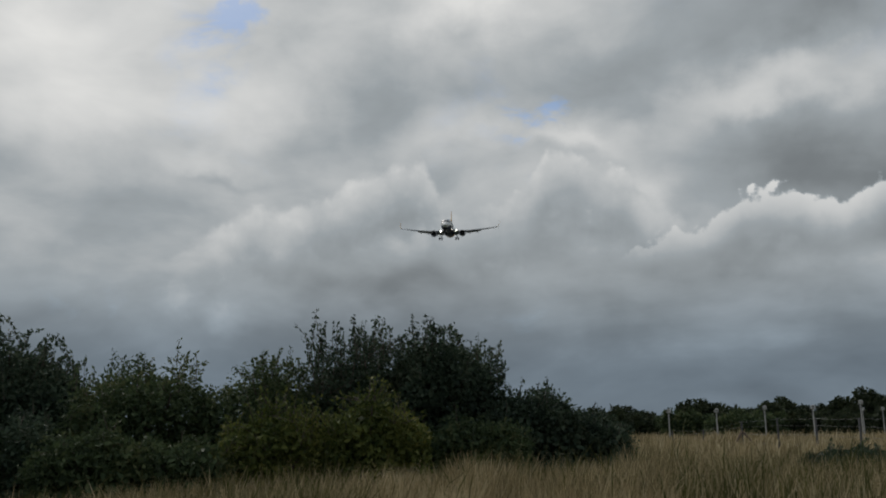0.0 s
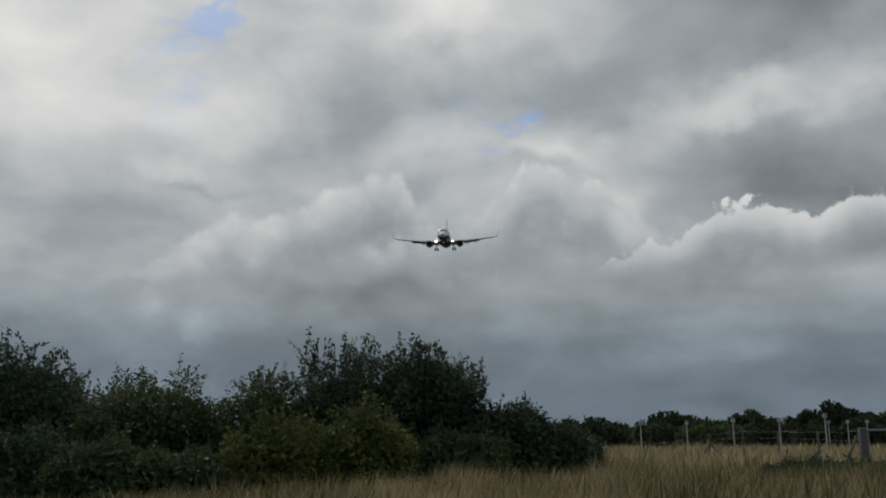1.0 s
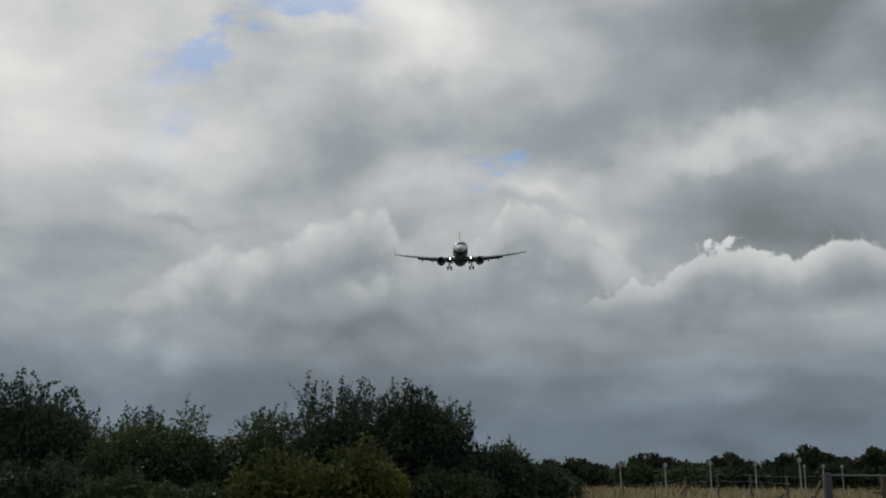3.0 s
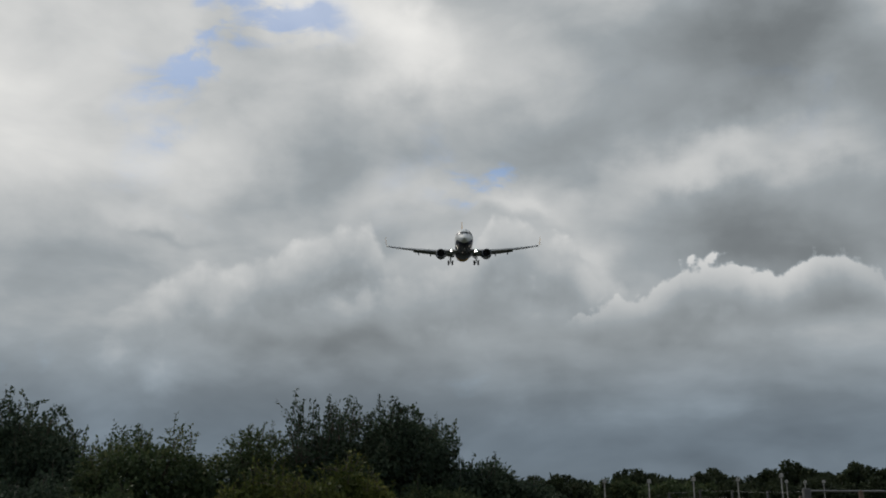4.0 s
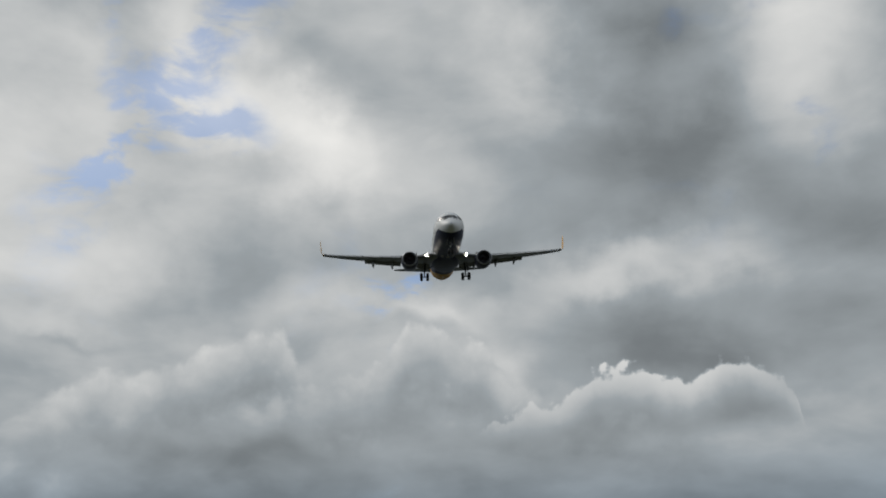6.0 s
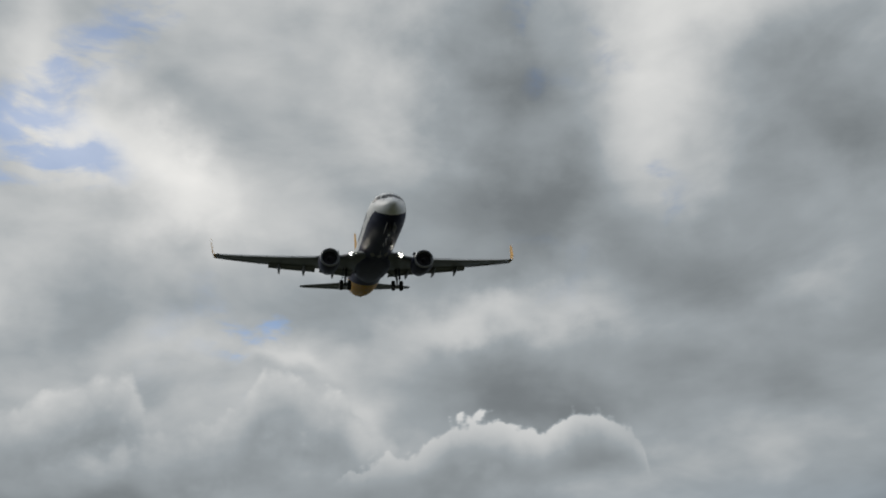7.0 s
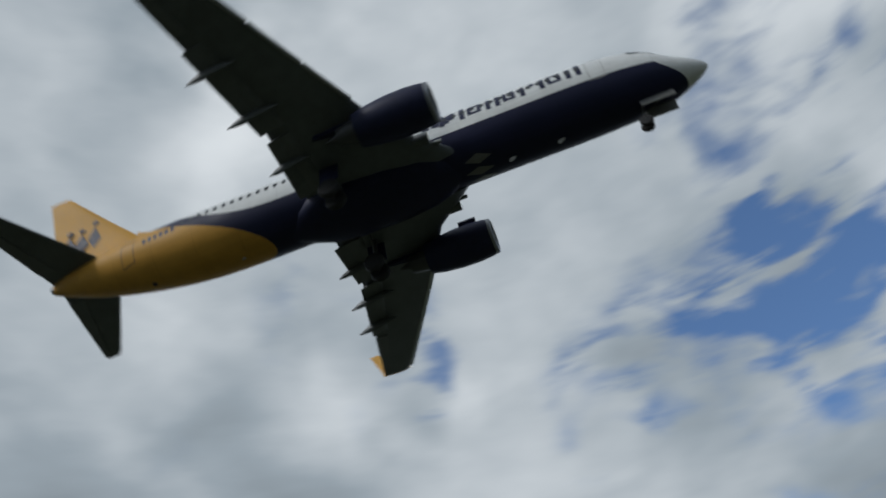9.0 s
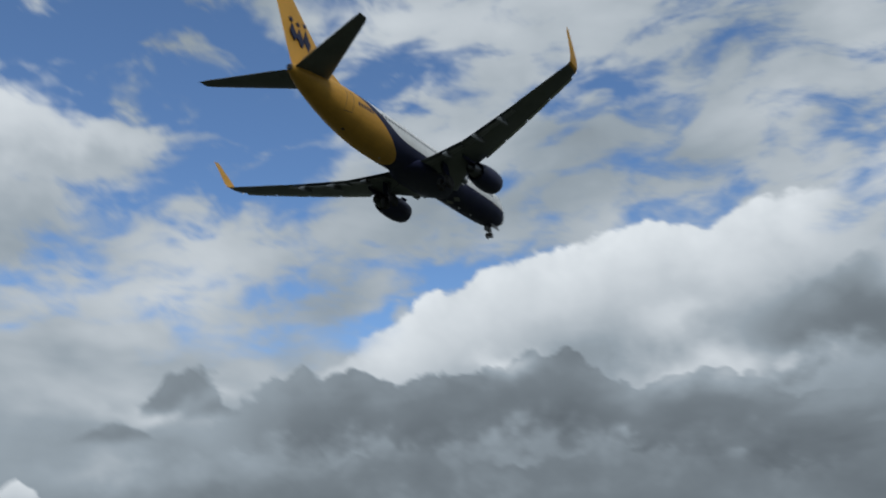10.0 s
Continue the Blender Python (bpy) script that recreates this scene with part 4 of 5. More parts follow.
def build_aircraft():
    plane = tagged(new("airliner"), "twin-engined white, navy and golden airliner with lowered landing gear, in flight", "aircraft")
    # hull
    bm = bmesh.new()
    loops = []
    ys = [0, -0.06, -0.15, -0.3, -0.5, -0.8, -1.2, -1.6, -2.0, -2.4, -2.8, -3.3, -4.0, -4.6, -5.5, -6.4] + [-7.5 - 1.0 * i for i in range(15)] + [-22.5 - 0.8 * i for i in range(19)] + [-37.4, -37.7]
    n = 40
    for y in ys:
        t, b, w = spline(HULL, y)
        c, h = (t + b) / 2, (t - b) / 2
        loops.append([(w * math.cos(6.28319 * i / n), y, c + h * math.sin(6.28319 * i / n)) for i in range(n)])
    rings(bm, loops)
    hull = part("fuselage", bm, FUSELAGE, plane, "long fuselage, white above, navy below, golden at the rear")
    # belly fairing
    bm = bmesh.new()
    loops = []
    for y, w, zb in ((-13.4, 0.7, -2.00), (-14.2, 1.35, -2.08), (-15.2, 1.72, -2.18), (-17, 1.9, -2.26), (-19.6, 1.9, -2.26), (-21.0, 1.70, -2.20), (-22.0, 1.2, -2.12), (-22.9, 0.5, -2.04)):
        loops.append([(w * math.cos(a), y, -1.25 + (zb + 1.25) * abs(math.sin(a)) ** 0.7 * (1 if a > 3.14159 else -0.15)) for a in [6.28319 * i / 24 for i in range(24)]])
    rings(bm, loops)
    part("belly_fairing", bm, NAVY, plane, "navy wing-to-body fairing")
    for side in (1, -1):
        build_wing(plane, side, "")
        build_engine(plane, side)
    build_tail(plane)
    build_gear(plane)
    # cockpit panes
    for side in (1, -1):
        for o in (((-1.72, 0.50), (-2.30, 0.98), (-2.55, 0.96), (-2.15, 0.45)), ((-2.22, 0.42), (-2.62, 0.95), (-3.10, 0.92), (-2.85, 0.38)), ((-2.95, 0.40), (-3.18, 0.90), (-3.60, 0.82), (-3.50, 0.42))):
            bm = bmesh.new()
            patch(bm, o, side, 0.012)
            part("cockpit_pane", bm, PANE, hull, "dark cockpit window")
    bm = bmesh.new()
    g = []
    for y, zt in ((-1.66, None), (-2.0, None), (-2.36, None)):
        t, b, w = spline(HULL, y)
        c, h = (t + b) / 2, (t - b) / 2
        g.append([bm.verts.new((x, y, c + (h + 0.015) * (1 - (x / w) ** 2) ** 0.5)) for x in (-0.75, -0.45, -0.06, 0.06, 0.45, 0.75)])
    for a, b in zip(g, g[1:]):
        for i in (0, 1, 3, 4):
            bm.faces.new((a[i], a[i + 1], b[i + 1], b[i]))
    part("windscreen", bm, PANE, hull, "dark cockpit windscreen")
    # cabin windows: one mesh a side, repeated along the hull
    for side in (1, -1):
        bm = bmesh.new()
        vs = [bm.verts.new(skin(-8 + 0.135 * math.cos(a), 0.50 + 0.19 * math.sin(a), side, 0.010) - Vector((0, -8, 0))) for a in [6.28319 * i / 12 for i in range(12)]]
        bm.faces.new(vs)
        first = part("cabin_window", bm, PANE, hull)
        first.location.y = -6.2
        for i in range(1, 48):
            y = -6.2 - 0.508 * i
            if abs(y + 15.5) < 0.3:
                continue
            o = new("cabin_window", first.data)
            o.parent = hull
            t, b, w = spline(HULL, y)
            o.location = (side * (w - 1.88), y, 0)
        # doors: thin outlines
        for y0, h in ((-4.9, 1.75), (-31.6, 1.55)):
            bm = bmesh.new()
            zl = -0.72
            for o in (((y0, zl), (y0 - 0.035, zl), (y0 - 0.035, zl + h), (y0, zl + h)), ((y0 - 0.80, zl), (y0 - 0.835, zl), (y0 - 0.835, zl + h), (y0 - 0.80, zl + h)),
                      ((y0, zl), (y0 - 0.83, zl), (y0 - 0.83, zl + 0.035), (y0, zl + 0.035)), ((y0, zl + h), (y0 - 0.83, zl + h), (y0 - 0.83, zl + h - 0.035), (y0, zl + h - 0.035))):
                patch(bm, o, side, 0.006)
            part("door_outline", bm, PALE if y0 > -20 else NAVY, hull)
        # dark name bars on the forward side, plain slabs of letter size
        y = -6.0
        for wide, zb, zt in ((0.26, 0.0, 1.22), (0.26, 0.0, 0.84), (0.72, 0.0, 0.84), (0.26, 0.0, 0.84), (0.26, 0.55, 0.84), (0.26, 0.0, 0.84), (0.66, 0.0, 0.84), (0.26, 0.0, 0.84), (0.26, 0.0, 0.84), (0.74, 0.0, 0.84), (0.28, 0.0, 1.20), (0.30, 0.3, 1.0), (0.28, 0.0, 1.20)):
            bm = bmesh.new()
            s = 1.0
            if wide > 0.5:
                for q0, q1 in ((zb, zb + 0.2), (zt - 0.2, zt)):
                    patch(bm, ((y, q0), (y - wide, q0), (y - wide, q1), (y, q1)), side, 0.006)
                patch(bm, ((y, zb), (y - 0.2, zb), (y - 0.2, zt), (y, zt)), side, 0.0065)
                patch(bm, ((y - wide + 0.2, zb), (y - wide, zb), (y - wide, zt), (y - wide + 0.2, zt)), side, 0.0065)
            else:
                patch(bm, ((y, zb - 0.1), (y - wide, zb - 0.1), (y - wide, zt), (y, zt)), side, 0.006)
            part("name_bar", bm, NAVY, hull)
            y -= wide + (0.16 if wide > 0.5 else 0.26)
        for k in range(3):
            bm = bmesh.new()
            y0 = -13.1 - 0.55 * k
            patch(bm, ((y0, 0.0), (y0 - 0.42, 0.1), (y0 - 0.32, 0.75), (y0 + 0.05, 0.95)), side, 0.006)
            part("name_mark", bm, NAVY, hull)
        # registration bars on the golden rear
        for k in range(6):
            bm = bmesh.new()
            y0 = -29.0 - 0.36 * k
            patch(bm, ((y0, 0.05), (y0 - 0.22, 0.05), (y0 - 0.22, 0.38), (y0, 0.38)), side, 0.006)
            part("registration_bar", bm, NAVY, hull)
    # pale diamonds on the belly
    for x, y, s in ((0.62, -12.3, 0.8), (-0.10, -12.4, 0.85), (-0.82, -12.3, 0.8)):
        bm = bmesh.new()
        pts = ((x, y + 0.9 * s), (x + 0.34 * s, y), (x, y - 0.9 * s), (x - 0.34 * s, y))
        bm.faces.new([bm.verts.new(skin_under(b, a, 0.02)) for a, b in pts])
        part("belly_diamond", bm, FADED, hull, "faded pale diamond on the belly", smooth=False)
    # blade aerials
    for y, z, h in ((-8.0, -2.0, -0.32), (-10.6, -2.0, -0.30), (-25.6, -1.85, -0.28)):
        bm = bmesh.new()
        loops = []
        for u in (0, 1):
            l = 0.42 - 0.2 * u
            yy = y - 0.16 * u
            loops.append([(0.025, yy, z + h * u), (0, yy + l / 2, z + h * u), (-0.025, yy, z + h * u), (0, yy - l / 2, z + h * u)])
        rings(bm, loops)
        part("aerial", bm, PALE, hull)
    return plane


airliner = build_aircraft()


# ---------------------------------------------------------------- hedge and trees
def leaves_mesh(name, centres, outward, size, material, rng, slim=0.5):
    """Many small folded leaves, each of two triangles."""
    n = len(centres)
    d = outward + rng.normal(0, 0.7, (n, 3))
    d /= np.linalg.norm(d, axis=1)[:, None] + 1e-9
    s = np.cross(d, rng.normal(0, 1, (n, 3)))
    s /= np.linalg.norm(s, axis=1)[:, None] + 1e-9
    nn = np.cross(d, s)
    L = (size * rng.uniform(0.6, 1.35, n))[:, None]
    wd = L * slim
    base, tip = centres - d * L * 0.5, centres + d * L * 0.5
    left = centres + s * wd * 0.5 + nn * L * 0.12
    right = centres - s * wd * 0.5 + nn * L * 0.12
    v = np.stack([base, left, tip, right], 1).reshape(-1, 3)
    i = np.arange(n) * 4
    f = np.concatenate([np.stack([i, i + 1, i + 2], 1), np.stack([i, i + 2, i + 3], 1)])
    me = bpy.data.meshes.new(name)
    me.vertices.add(len(v))
    me.vertices.foreach_set("co", v.ravel())
    me.loops.add(len(f) * 3)
    me.loops.foreach_set("vertex_index", f.ravel().astype(np.int32))
    me.polygons.add(len(f))
    me.polygons.foreach_set("loop_start", np.arange(len(f), dtype=np.int32) * 3)
    me.materials.append(material)
    me.update(calc_edges=True)
    return me


def build_bush(name, label, category, x, y, rx, ry, h, leaf, count, size, shoots, seed, foot=0.10, lobes=30, upright=0.8, shoot_len=0.9, group=""):
    """A shrub or tree: stems from the ground, lobes of leaves, leafy shoots standing out of the top."""
    rng = np.random.default_rng(seed)
    z0 = land(x, y)
    thing = tagged(new(name), label, category, group)
    thing.location = (x, y, z0)
    cs, rs = [], []
    for i in range(lobes):
        a, k = rng.uniform(0, 6.283), rng.uniform(0, 1) ** 0.55
        px, py = rx * 0.80 * k * math.cos(a), ry * 0.80 * k * math.sin(a)
        topz = h * (1 - 0.26 * k**3) * rng.uniform(0.80, 1.03)
        r = rng.uniform(0.26, 0.40) * min(rx, ry, h * 0.6)
        pz = max(topz - r - 0.05 * h * (shoots > 0), r * 0.6)
        if i % 2:
            pz = rng.uniform(max(foot * h, r * 0.6), pz)
        cs.append((px, py, pz))
        rs.append(r)
    cs, rs = np.array(cs), np.array(rs)
    which = rng.choice(lobes, count, p=rs**2 / (rs**2).sum())
    d = rng.normal(0, 1, (count, 3))
    d /= np.linalg.norm(d, axis=1)[:, None]
    rad = rs[which] * rng.uniform(0.25, 1.15, count) ** 0.6
    pts = cs[which] + d * rad[:, None] * np.array([1.1, 1.1, 1.1])
    # inner mass down to the ground, of larger leaves
    m = count
    a, k = rng.uniform(0, 6.283, m), rng.uniform(0.0, 1, m) ** 0.5
    inner = np.stack([rx * 0.84 * k * np.cos(a), ry * 0.84 * k * np.sin(a), rng.uniform(0.0, 0.80, m) * h * (1 - 0.28 * k**3)], 1)
    pts, out = np.concatenate([pts, inner]), np.concatenate([d, rng.normal(0, 1, (m, 3))])
    sizes = np.concatenate([np.full(count, size), np.full(m, min(size * 1.7, size + 0.10))])
    # shoots
    bm = bmesh.new()
    sp, so = [], []
    for i in range(int(shoots * 1.5)):
        j = rng.integers(lobes)
        a = rng.uniform(0, 6.283)
        root = cs[j] + np.array([math.cos(a), math.sin(a), 0.9]) * rs[j] * 0.6
        lean = 1 - upright if i % 3 else 1.6
        way = np.array([rng.normal(0, lean), rng.normal(0, lean), 1.0])
        way /= np.linalg.norm(way)
        L = shoot_len * rng.uniform(0.5, 1.2)
        if root[2] + L > h * 1.12:
            L = max(h * 1.12 - root[2], 0.15) * rng.uniform(0.7, 1.0)
        bend = rng.normal(0, 0.12, 3)
        tipp = root + way * L + bend * L
        tube(bm, root, tipp, 0.012, 0.004, 3)
        q = int(14 * L / 0.9) + 5
        for u in np.linspace(0.12, 1.0, q):
            sp.append(root + way * L * u + bend * L * u * u + rng.normal(0, 0.035, 3))
            so.append(way + rng.normal(0, 0.6, 3))
    for i in range(min(lobes, 12)):
        b0 = Vector((rng.normal(0, 0.18 * rx), rng.normal(0, 0.18 * ry), -0.05))
        mid = Vector(cs[i]) * 0.5 + b0 * 0.5 + Vector((0, 0, 0.15 * h))
        tube(bm, b0, mid, 0.035 + 0.012 * h, 0.022 + 0.006 * h, 5)
        tube(bm, mid, Vector(cs[i]) + Vector((0, 0, rs[i] * 0.5)), 0.022 + 0.006 * h, 0.008, 5)
    tagged(part("branchwork", bm, BARK, thing), kind="stuff")
    if sp:
        pts, out = np.concatenate([pts, np.array(sp)]), np.concatenate([out, np.array(so) * 1.5])
        sizes = np.concatenate([sizes, np.full(len(sp), size * 1.1)])
    crown = new("crown", leaves_mesh("crown", pts, out, sizes, leaf, rng))
    crown.parent = thing
    tagged(crown, kind="stuff")
    return thing


HEDGE = "hedge shrubs by the meadow"
build_bush("tree", "dark broad-leaved hedge tree with ragged upright shoots", "tree", -15.5, 27.2, 2.4, 1.9, 4.85, LEAF_DARK, 15000, 0.125, 90, 11, upright=0.72, shoot_len=0.9, group=HEDGE)
build_bush("tree", "dark broad-leaved hedge tree beside a taller one", "tree", -19.6, 27.5, 2.7, 1.9, 4.9, LEAF_DARK, 15000, 0.125, 80, 12, upright=0.72, group=HEDGE)
build_bush("shrub", "dense mid-green hawthorn shrub with a few tall sprays", "shrub", -11.2, 26.4, 2.3, 1.6, 4.05, LEAF_MID, 9000, 0.11, 60, 13, shoot_len=0.6, group=HEDGE)
build_bush("shrub", "low rounded hedge shrub with short shoots", "shrub", -8.5, 27.0, 2.0, 1.5, 3.75, LEAF_MID, 7500, 0.10, 80, 14, upright=0.86, shoot_len=0.5, group=HEDGE)
build_bush("shrub", "tall dark shrub with many thin upright shoots", "shrub", -6.2, 28.0, 1.8, 1.5, 4.1, LEAF_DARK, 9500, 0.10, 150, 15, upright=0.90, shoot_len=1.1, group=HEDGE)
build_bush("tree", "dark dense small tree with a rounded leafy crown", "tree", -4.0, 28.2, 1.7, 1.6, 4.55, LEAF_DARK, 11000, 0.11, 90, 16, upright=0.78, shoot_len=0.5, group=HEDGE)
build_bush("shrub", "low dark shrub sloping down to the meadow", "shrub", -1.7, 28.4, 1.75, 1.5, 2.75, LEAF_DARK, 7500, 0.11, 60, 17, shoot_len=0.45, group=HEDGE)
build_bush("shrub", "small dark shrub at the end of the hedge", "shrub", -0.1, 28.8, 1.1, 1.1, 1.95, LEAF_DARK, 4500, 0.11, 24, 18, shoot_len=0.35, group=HEDGE)
build_bush("shrub", "yellow-green shrub in front of the dark hedge", "shrub", -6.9, 23.9, 1.4, 1.1, 2.4, LEAF_GOLD, 6000, 0.09, 110, 19, upright=0.5, shoot_len=0.6, lobes=16, group=HEDGE)
build_bush("shrub", "yellow-green shrub with arching leafy sprays", "shrub", -4.75, 24.1, 1.5, 1.1, 2.5, LEAF_GOLD, 7000, 0.09, 120, 20, upright=0.5, shoot_len=0.7, lobes=16, group=HEDGE)
for k, (bx, by, bh) in enumerate(((-12.6, 22.9, 2.45), (-10.3, 22.6, 2.2), (-15.0, 23.2, 2.5), (-8.6, 23.4, 1.9), (-17.3, 23.6, 2.5), (-2.9, 26.4, 1.9), (6.4, 30.0, 0.95), (8.0, 31.5, 0.9))):
    build_bush("bramble", "dark tangled bramble thicket at the hedge foot", "shrub", bx, by, 1.6, 1.0, bh, LEAF_MID if k % 2 else LEAF_DARK, 5500, 0.10, 24, 30 + k, shoot_len=0.35, foot=0.05, group=HEDGE)

FAR_TREES = "far trees beyond the fence"
for k, (fx, fh, fr) in enumerate(((-2.5, 5.2, 3.0), (2.5, 5.2, 2.6), (5.6, 4.6, 1.7), (12.8, 6.2, 2.7), (17.0, 5.5, 2.8), (20.2, 5.3, 2.4), (23.6, 6.5, 2.9), (28.0, 5.0, 2.6), (32.3, 7.1, 3.4), (36.2, 6.7, 3.2), (40.5, 6.9, 3.6), (46, 6.8, 3.8))):
    build_bush("tree", "far rounded dark green tree beyond the meadow", "tree", fx, 125 + 3 * math.sin(k * 2.3), fr * 1.45, 2.4, fh - 0.3, LEAF_FAR, 4200, 0.42, 30, 60 + k, upright=0.5, shoot_len=0.5, lobes=20, group=FAR_TREES)
for k in range(11):
    fx = 1.0 + 4.0 * k
    build_bush("shrub", "far green scrub at the meadow's edge", "shrub", fx, 104 + 4 * math.sin(k * 1.7), 3.2, 2.0, 3.3 + 0.9 * (0.5 + 0.5 * math.sin(k * 2.9 + 1)), LEAF_MID if k in (2, 3, 4) else LEAF_FAR, 2200, 0.36, 20, 90 + k, shoot_len=0.4, lobes=18, group=FAR_TREES)


# ---------------------------------------------------------------- grass
def build_grass(name, label, material, count, box, height, width, seed, density, head=False):
    """Bent tapering blades over a stretch of meadow."""
    rng = np.random.default_rng(seed)
    x0, x1, y0, y1 = box
    x, y = rng.uniform(x0, x1, count * 2), rng.uniform(y0, y1, count * 2)
    keep = np.array([rng.random() < density(a, b) for a, b in zip(x, y)])
    x, y = x[keep][:count], y[keep][:count]
    n = len(x)
    z = np.array([land(a, b) for a, b in zip(x, y)]) - 0.02
    tall = np.array([0.78 + 0.45 * noise.noise((a * 0.35, b * 0.35, 3.0)) + 0.35 * noise.noise((a * 1.3, b * 1.3, 5.0)) for a, b in zip(x, y)])
    h = height * rng.uniform(0.40, 1.2, n) * tall
    a = rng.uniform(0, 3.1416, n)
    lean = rng.normal(0, 0.22, (n, 2)) * h[:, None] + np.array([0.08, 0.0]) * h[:, None]
    w = width * rng.uniform(0.6, 1.4, n)
    side = np.stack([np.cos(a) * w, np.sin(a) * w, 0 * w], 1) * 0.5
    p0 = np.stack([x, y, z], 1)
    p1 = p0 + np.concatenate([lean * 0.35, (h * 0.62)[:, None]], 1)
    p2 = p0 + np.concatenate([lean, h[:, None]], 1)
    k1 = 1.5 if head else 0.8
    v = np.stack([p0 - side, p0 + side, p1 + side * k1, p1 - side * k1, p2], 1).reshape(-1, 3)
    i = np.arange(n) * 5
    f = np.concatenate([np.stack([i, i + 1, i + 2], 1), np.stack([i, i + 2, i + 3], 1), np.stack([i + 3, i + 2, i + 4], 1)])
    me = bpy.data.meshes.new(name)
    me.vertices.add(len(v))
    me.vertices.foreach_set("co", v.ravel())
    me.loops.add(len(f) * 3)
    me.loops.foreach_set("vertex_index", f.ravel().astype(np.int32))
    me.polygons.add(len(f))
    me.polygons.foreach_set("loop_start", np.arange(len(f), dtype=np.int32) * 3)
    me.materials.append(material)
    me.update(calc_edges=True)
    tagged(new(name, me), label, "grass", kind="stuff")


def clumps(a, b):
    return 0.25 + 0.75 * min(max(0.5 + 1.6 * noise.noise((a * 0.25, b * 0.25, 9.0)), 0), 1)


def dry_side(a, b):
    """Dry stalks thin out towards the brambles and in the damp hollows."""
    near = min(max((b - 18.5) / 3.5, 0.12), 1) if a > 1 else 1
    return clumps(a, b) * min(max((a + 10.5) / 3.0, 0.06), 1) * near


build_grass("dry_grass", "tall bleached dry meadow grass in front of the hedge", STRAW, 60000, (-19, 16, 16.5, 23.2), 0.98, 0.014, 201, dry_side)
build_grass("meadow_grass", "waist-high dry grass along the hedge and fence", STRAW, 44000, (-12, 18, 23, 36), 0.85, 0.018, 205, dry_side)
build_grass("green_grass", "low green grass and weeds among the dry stalks", GREEN, 76000, (-19, 16, 12, 34), 0.85, 0.018, 202, lambda a, b: (1.15 - clumps(a, b)) * (0.25 if a < -9.5 else 1))
build_grass("far_dry_grass", "pale dry grass of the far meadow", STRAW, 42000, (-2, 36, 36, 100), 1.05, 0.06, 203, clumps)
build_grass("seed_heads", "thin dark seed stalks standing out of the grass", GREEN, 1200, (-10, 14, 17, 27), 1.25, 0.014, 204, clumps, True)


# ---------------------------------------------------------------- fence, gate and lamp masts
def build_fence():
    spots = [(9.24, 40.0, 2.24), (8.85, 45.0, 2.36), (8.25, 50.0, 2.45), (7.37, 55.0, 2.38), (5.95, 60.0, 2.0), (4.6, 65.0, 2.0)]
    fence = tagged(new("wire_fence"), "old wire fence on thin weathered posts in the grass", "fence")
    for k, (x, y, top) in enumerate(spots):
        z = land(x, y)
        bm = bmesh.new()
        block(bm, (x, y, (z + top) / 2), (0.075, 0.075, top - z), None, 0.012)
        p = part("post", bm, POST, fence)
        if k == 3:
            for s in (0.9, -0.7):
                bm = bmesh.new()
                tube(bm, (x, y, top - 0.5), (x + s, y - 0.3, land(x + s, y) + 0.02), 0.06, 0.06, 8)
                part("brace", bm, WOOD, p)
    run = [(9.35, 35.2, 2.2)] + spots
    for lvl in (0.35, 0.6, 0.82, 0.98):
        bm = bmesh.new()
        for a, b in zip(run, run[1:]):
            za, zb = land(a[0], a[1]), land(b[0], b[1])
            pa = Vector((a[0], a[1] - 0.07, za + (a[2] - za) * lvl))
            pb = Vector((b[0], b[1] - 0.07, zb + (b[2] - zb) * lvl))
            mid = (pa + pb) / 2 - Vector((0, 0, 0.03))
            tube(bm, pa, mid, 0.004, 0.004, 4)
            tube(bm, mid, pb, 0.004, 0.004, 4)
        part("wire", bm, WIRE, fence)


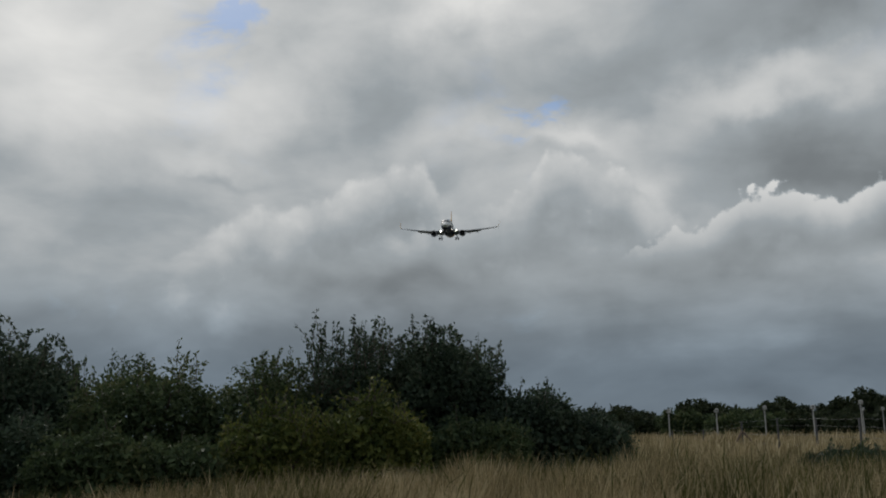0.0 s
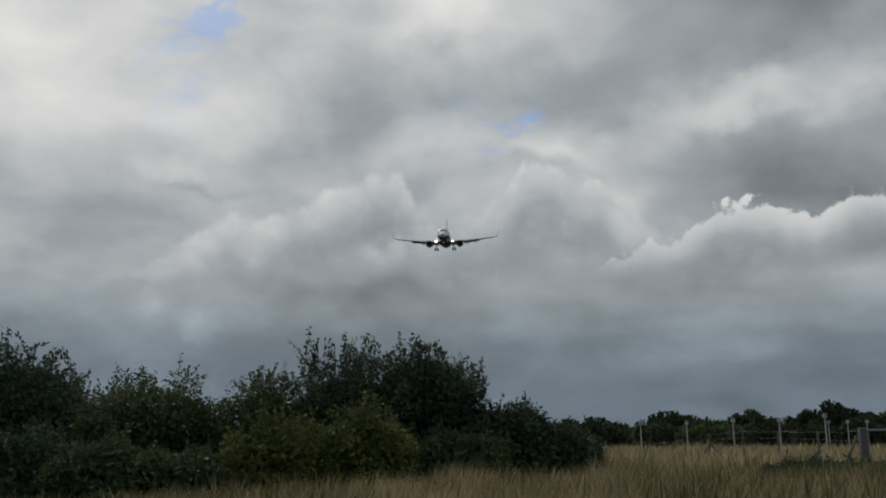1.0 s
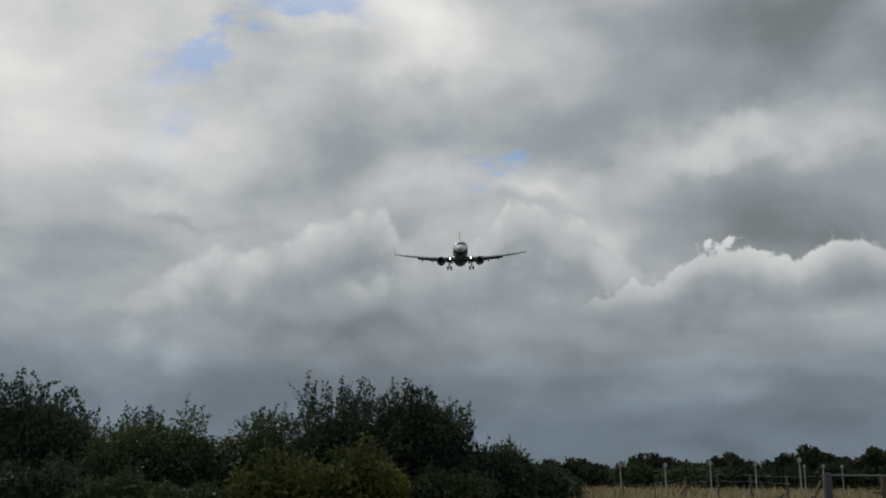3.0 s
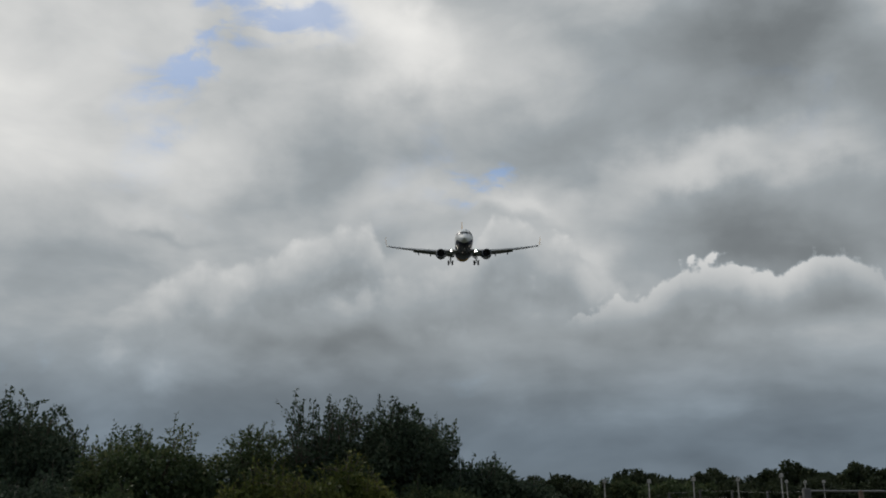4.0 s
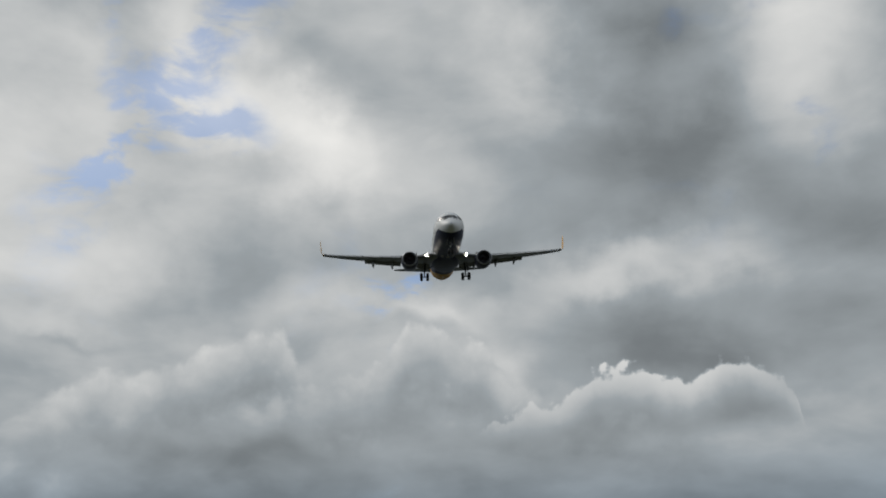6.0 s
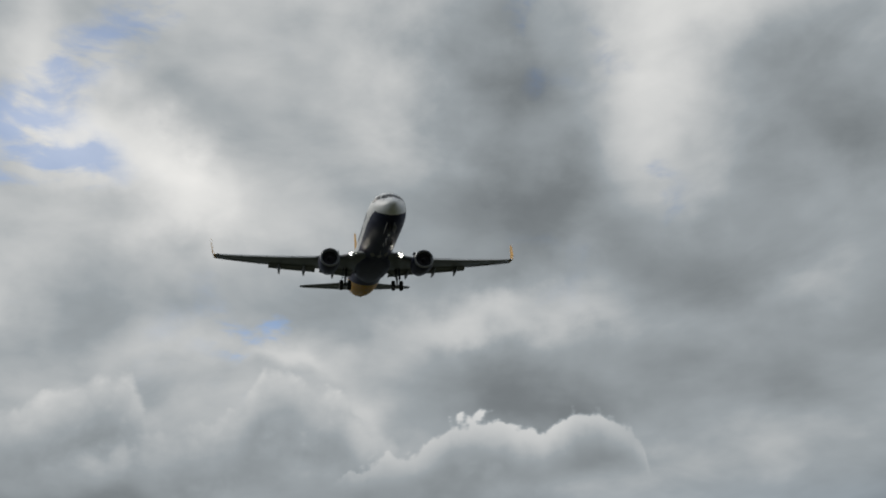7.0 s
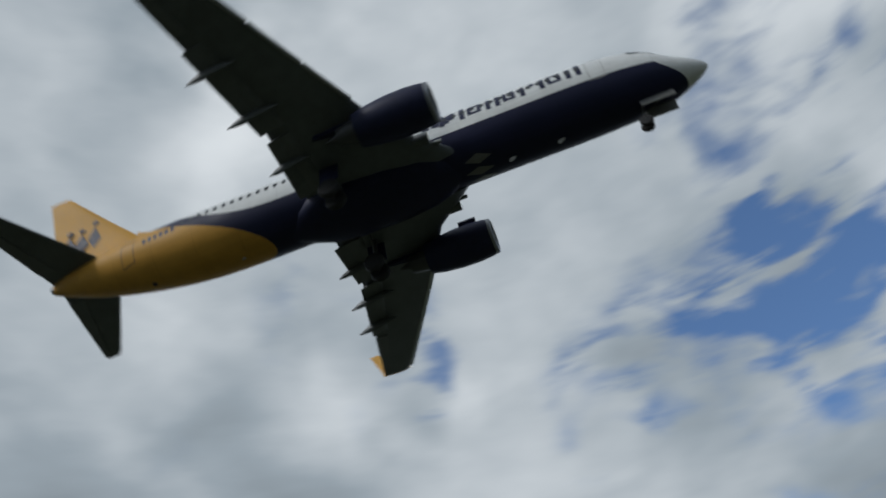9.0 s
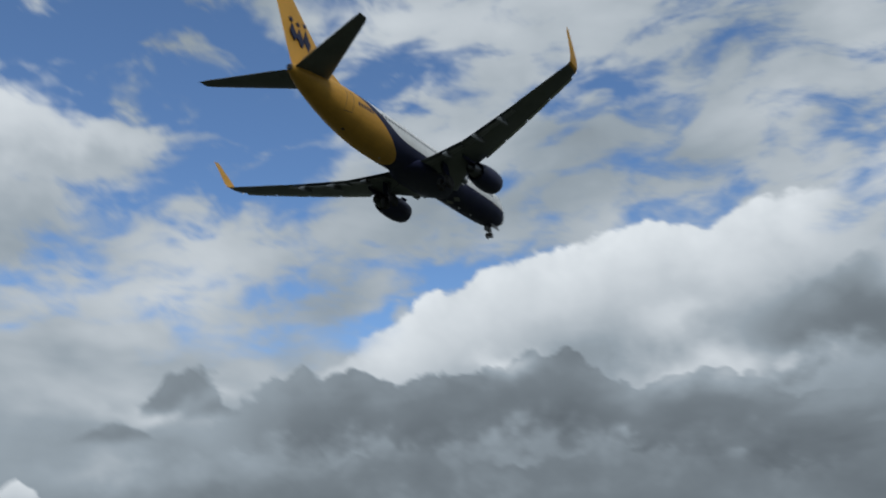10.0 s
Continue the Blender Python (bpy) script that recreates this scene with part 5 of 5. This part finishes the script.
def build_gate():
    gate = tagged(new("field_gate"), "field gate on a thick concrete post with thin rails", "gate")
    x, y = 9.45, 35.2
    z = land(x, y)
    bm = bmesh.new()
    block(bm, (x, y, z + (2.27 - z) / 2), (0.26, 0.24, 2.27 - z), None, 0.03)
    post = part("gate_post", bm, POST, gate, "thick square grey concrete post")
    bm = bmesh.new()
    tube(bm, (x - 0.22, y - 0.05, 2.0), (x - 0.95, y - 0.3, land(x - 0.95, y) + 0.02), 0.05, 0.05, 8)
    part("brace", bm, WOOD, post, "leaning dark wooden stay")
    for lvl in (2.18, 1.15):
        bm = bmesh.new()
        tube(bm, (x + 0.15, y, lvl), (x + 3.4, y, lvl), 0.035, 0.035, 8)
        part("rail", bm, WIRE if lvl > 2 else WOOD, gate)
    bm = bmesh.new()
    block(bm, (x + 1.85, y, z + (2.2 - z) / 2), (0.14, 0.12, 2.2 - z), None, 0.02)
    part("stile", bm, WOOD, gate, "brown wooden upright")
    for q in (1.35, 1.62):
        bm = bmesh.new()
        block(bm, (x + 1.63, y - 0.08, q), (0.42, 0.05, 0.07), None, 0.01)
        part("latch_board", bm, WOOD, gate)
    bm = bmesh.new()
    block(bm, (x + 3.4, y, z + (2.2 - z) / 2), (0.26, 0.24, 2.2 - z), None, 0.03)
    part("gate_post", bm, POST, gate)


def build_mast():
    """A slim approach-light mast with a crossbar and two lamp heads; origin at its foot, three metres tall."""
    mast = tagged(new("light_mast"), "slim pale approach-light mast with a small lamp head on top", "light mast", "approach light masts")
    bm = bmesh.new()
    tube(bm, (0, 0, -0.1), (0, 0, 3.0), 0.055, 0.045, 10)
    part("pole", bm, MAST, mast)
    bm = bmesh.new()
    tube(bm, (-0.17, 0, 3.0), (0.17, 0, 3.0), 0.035, 0.035, 8)
    part("crossbar", bm, MAST, mast)
    bm = bmesh.new()
    lathe(bm, [(0.12, 0.02), (0.08, 0.09), (-0.05, 0.14), (-0.14, 0.15), (-0.15, 0.10)], (0, 0, 3.13), n=14)
    part("lamp_head", bm, HEADS, mast, "pale round lamp head")
    bm = bmesh.new()
    block(bm, (0.0, 0.05, 2.72), (0.16, 0.14, 0.24), None, 0.02)
    part("junction_box", bm, DARK, mast)
    return mast


def place_masts():
    first = build_mast()
    for k, (x, y, top) in enumerate(((5.17, 75, 3.63), (8.59, 75, 3.63), (12.0, 75, 3.79), (15.36, 75, 3.79), (18.64, 75, 4.08), (24.9, 98, 4.2), (26.7, 98, 4.2), (28.5, 98, 4.2))):
        m = pose(x, y, top - 3.25)
        if k == 0:
            first.matrix_basis = m
        else:
            copy_thing(first, m)


build_fence()
build_gate()
place_masts()


def motions():
    walk(airliner, FLIGHT)


motions()
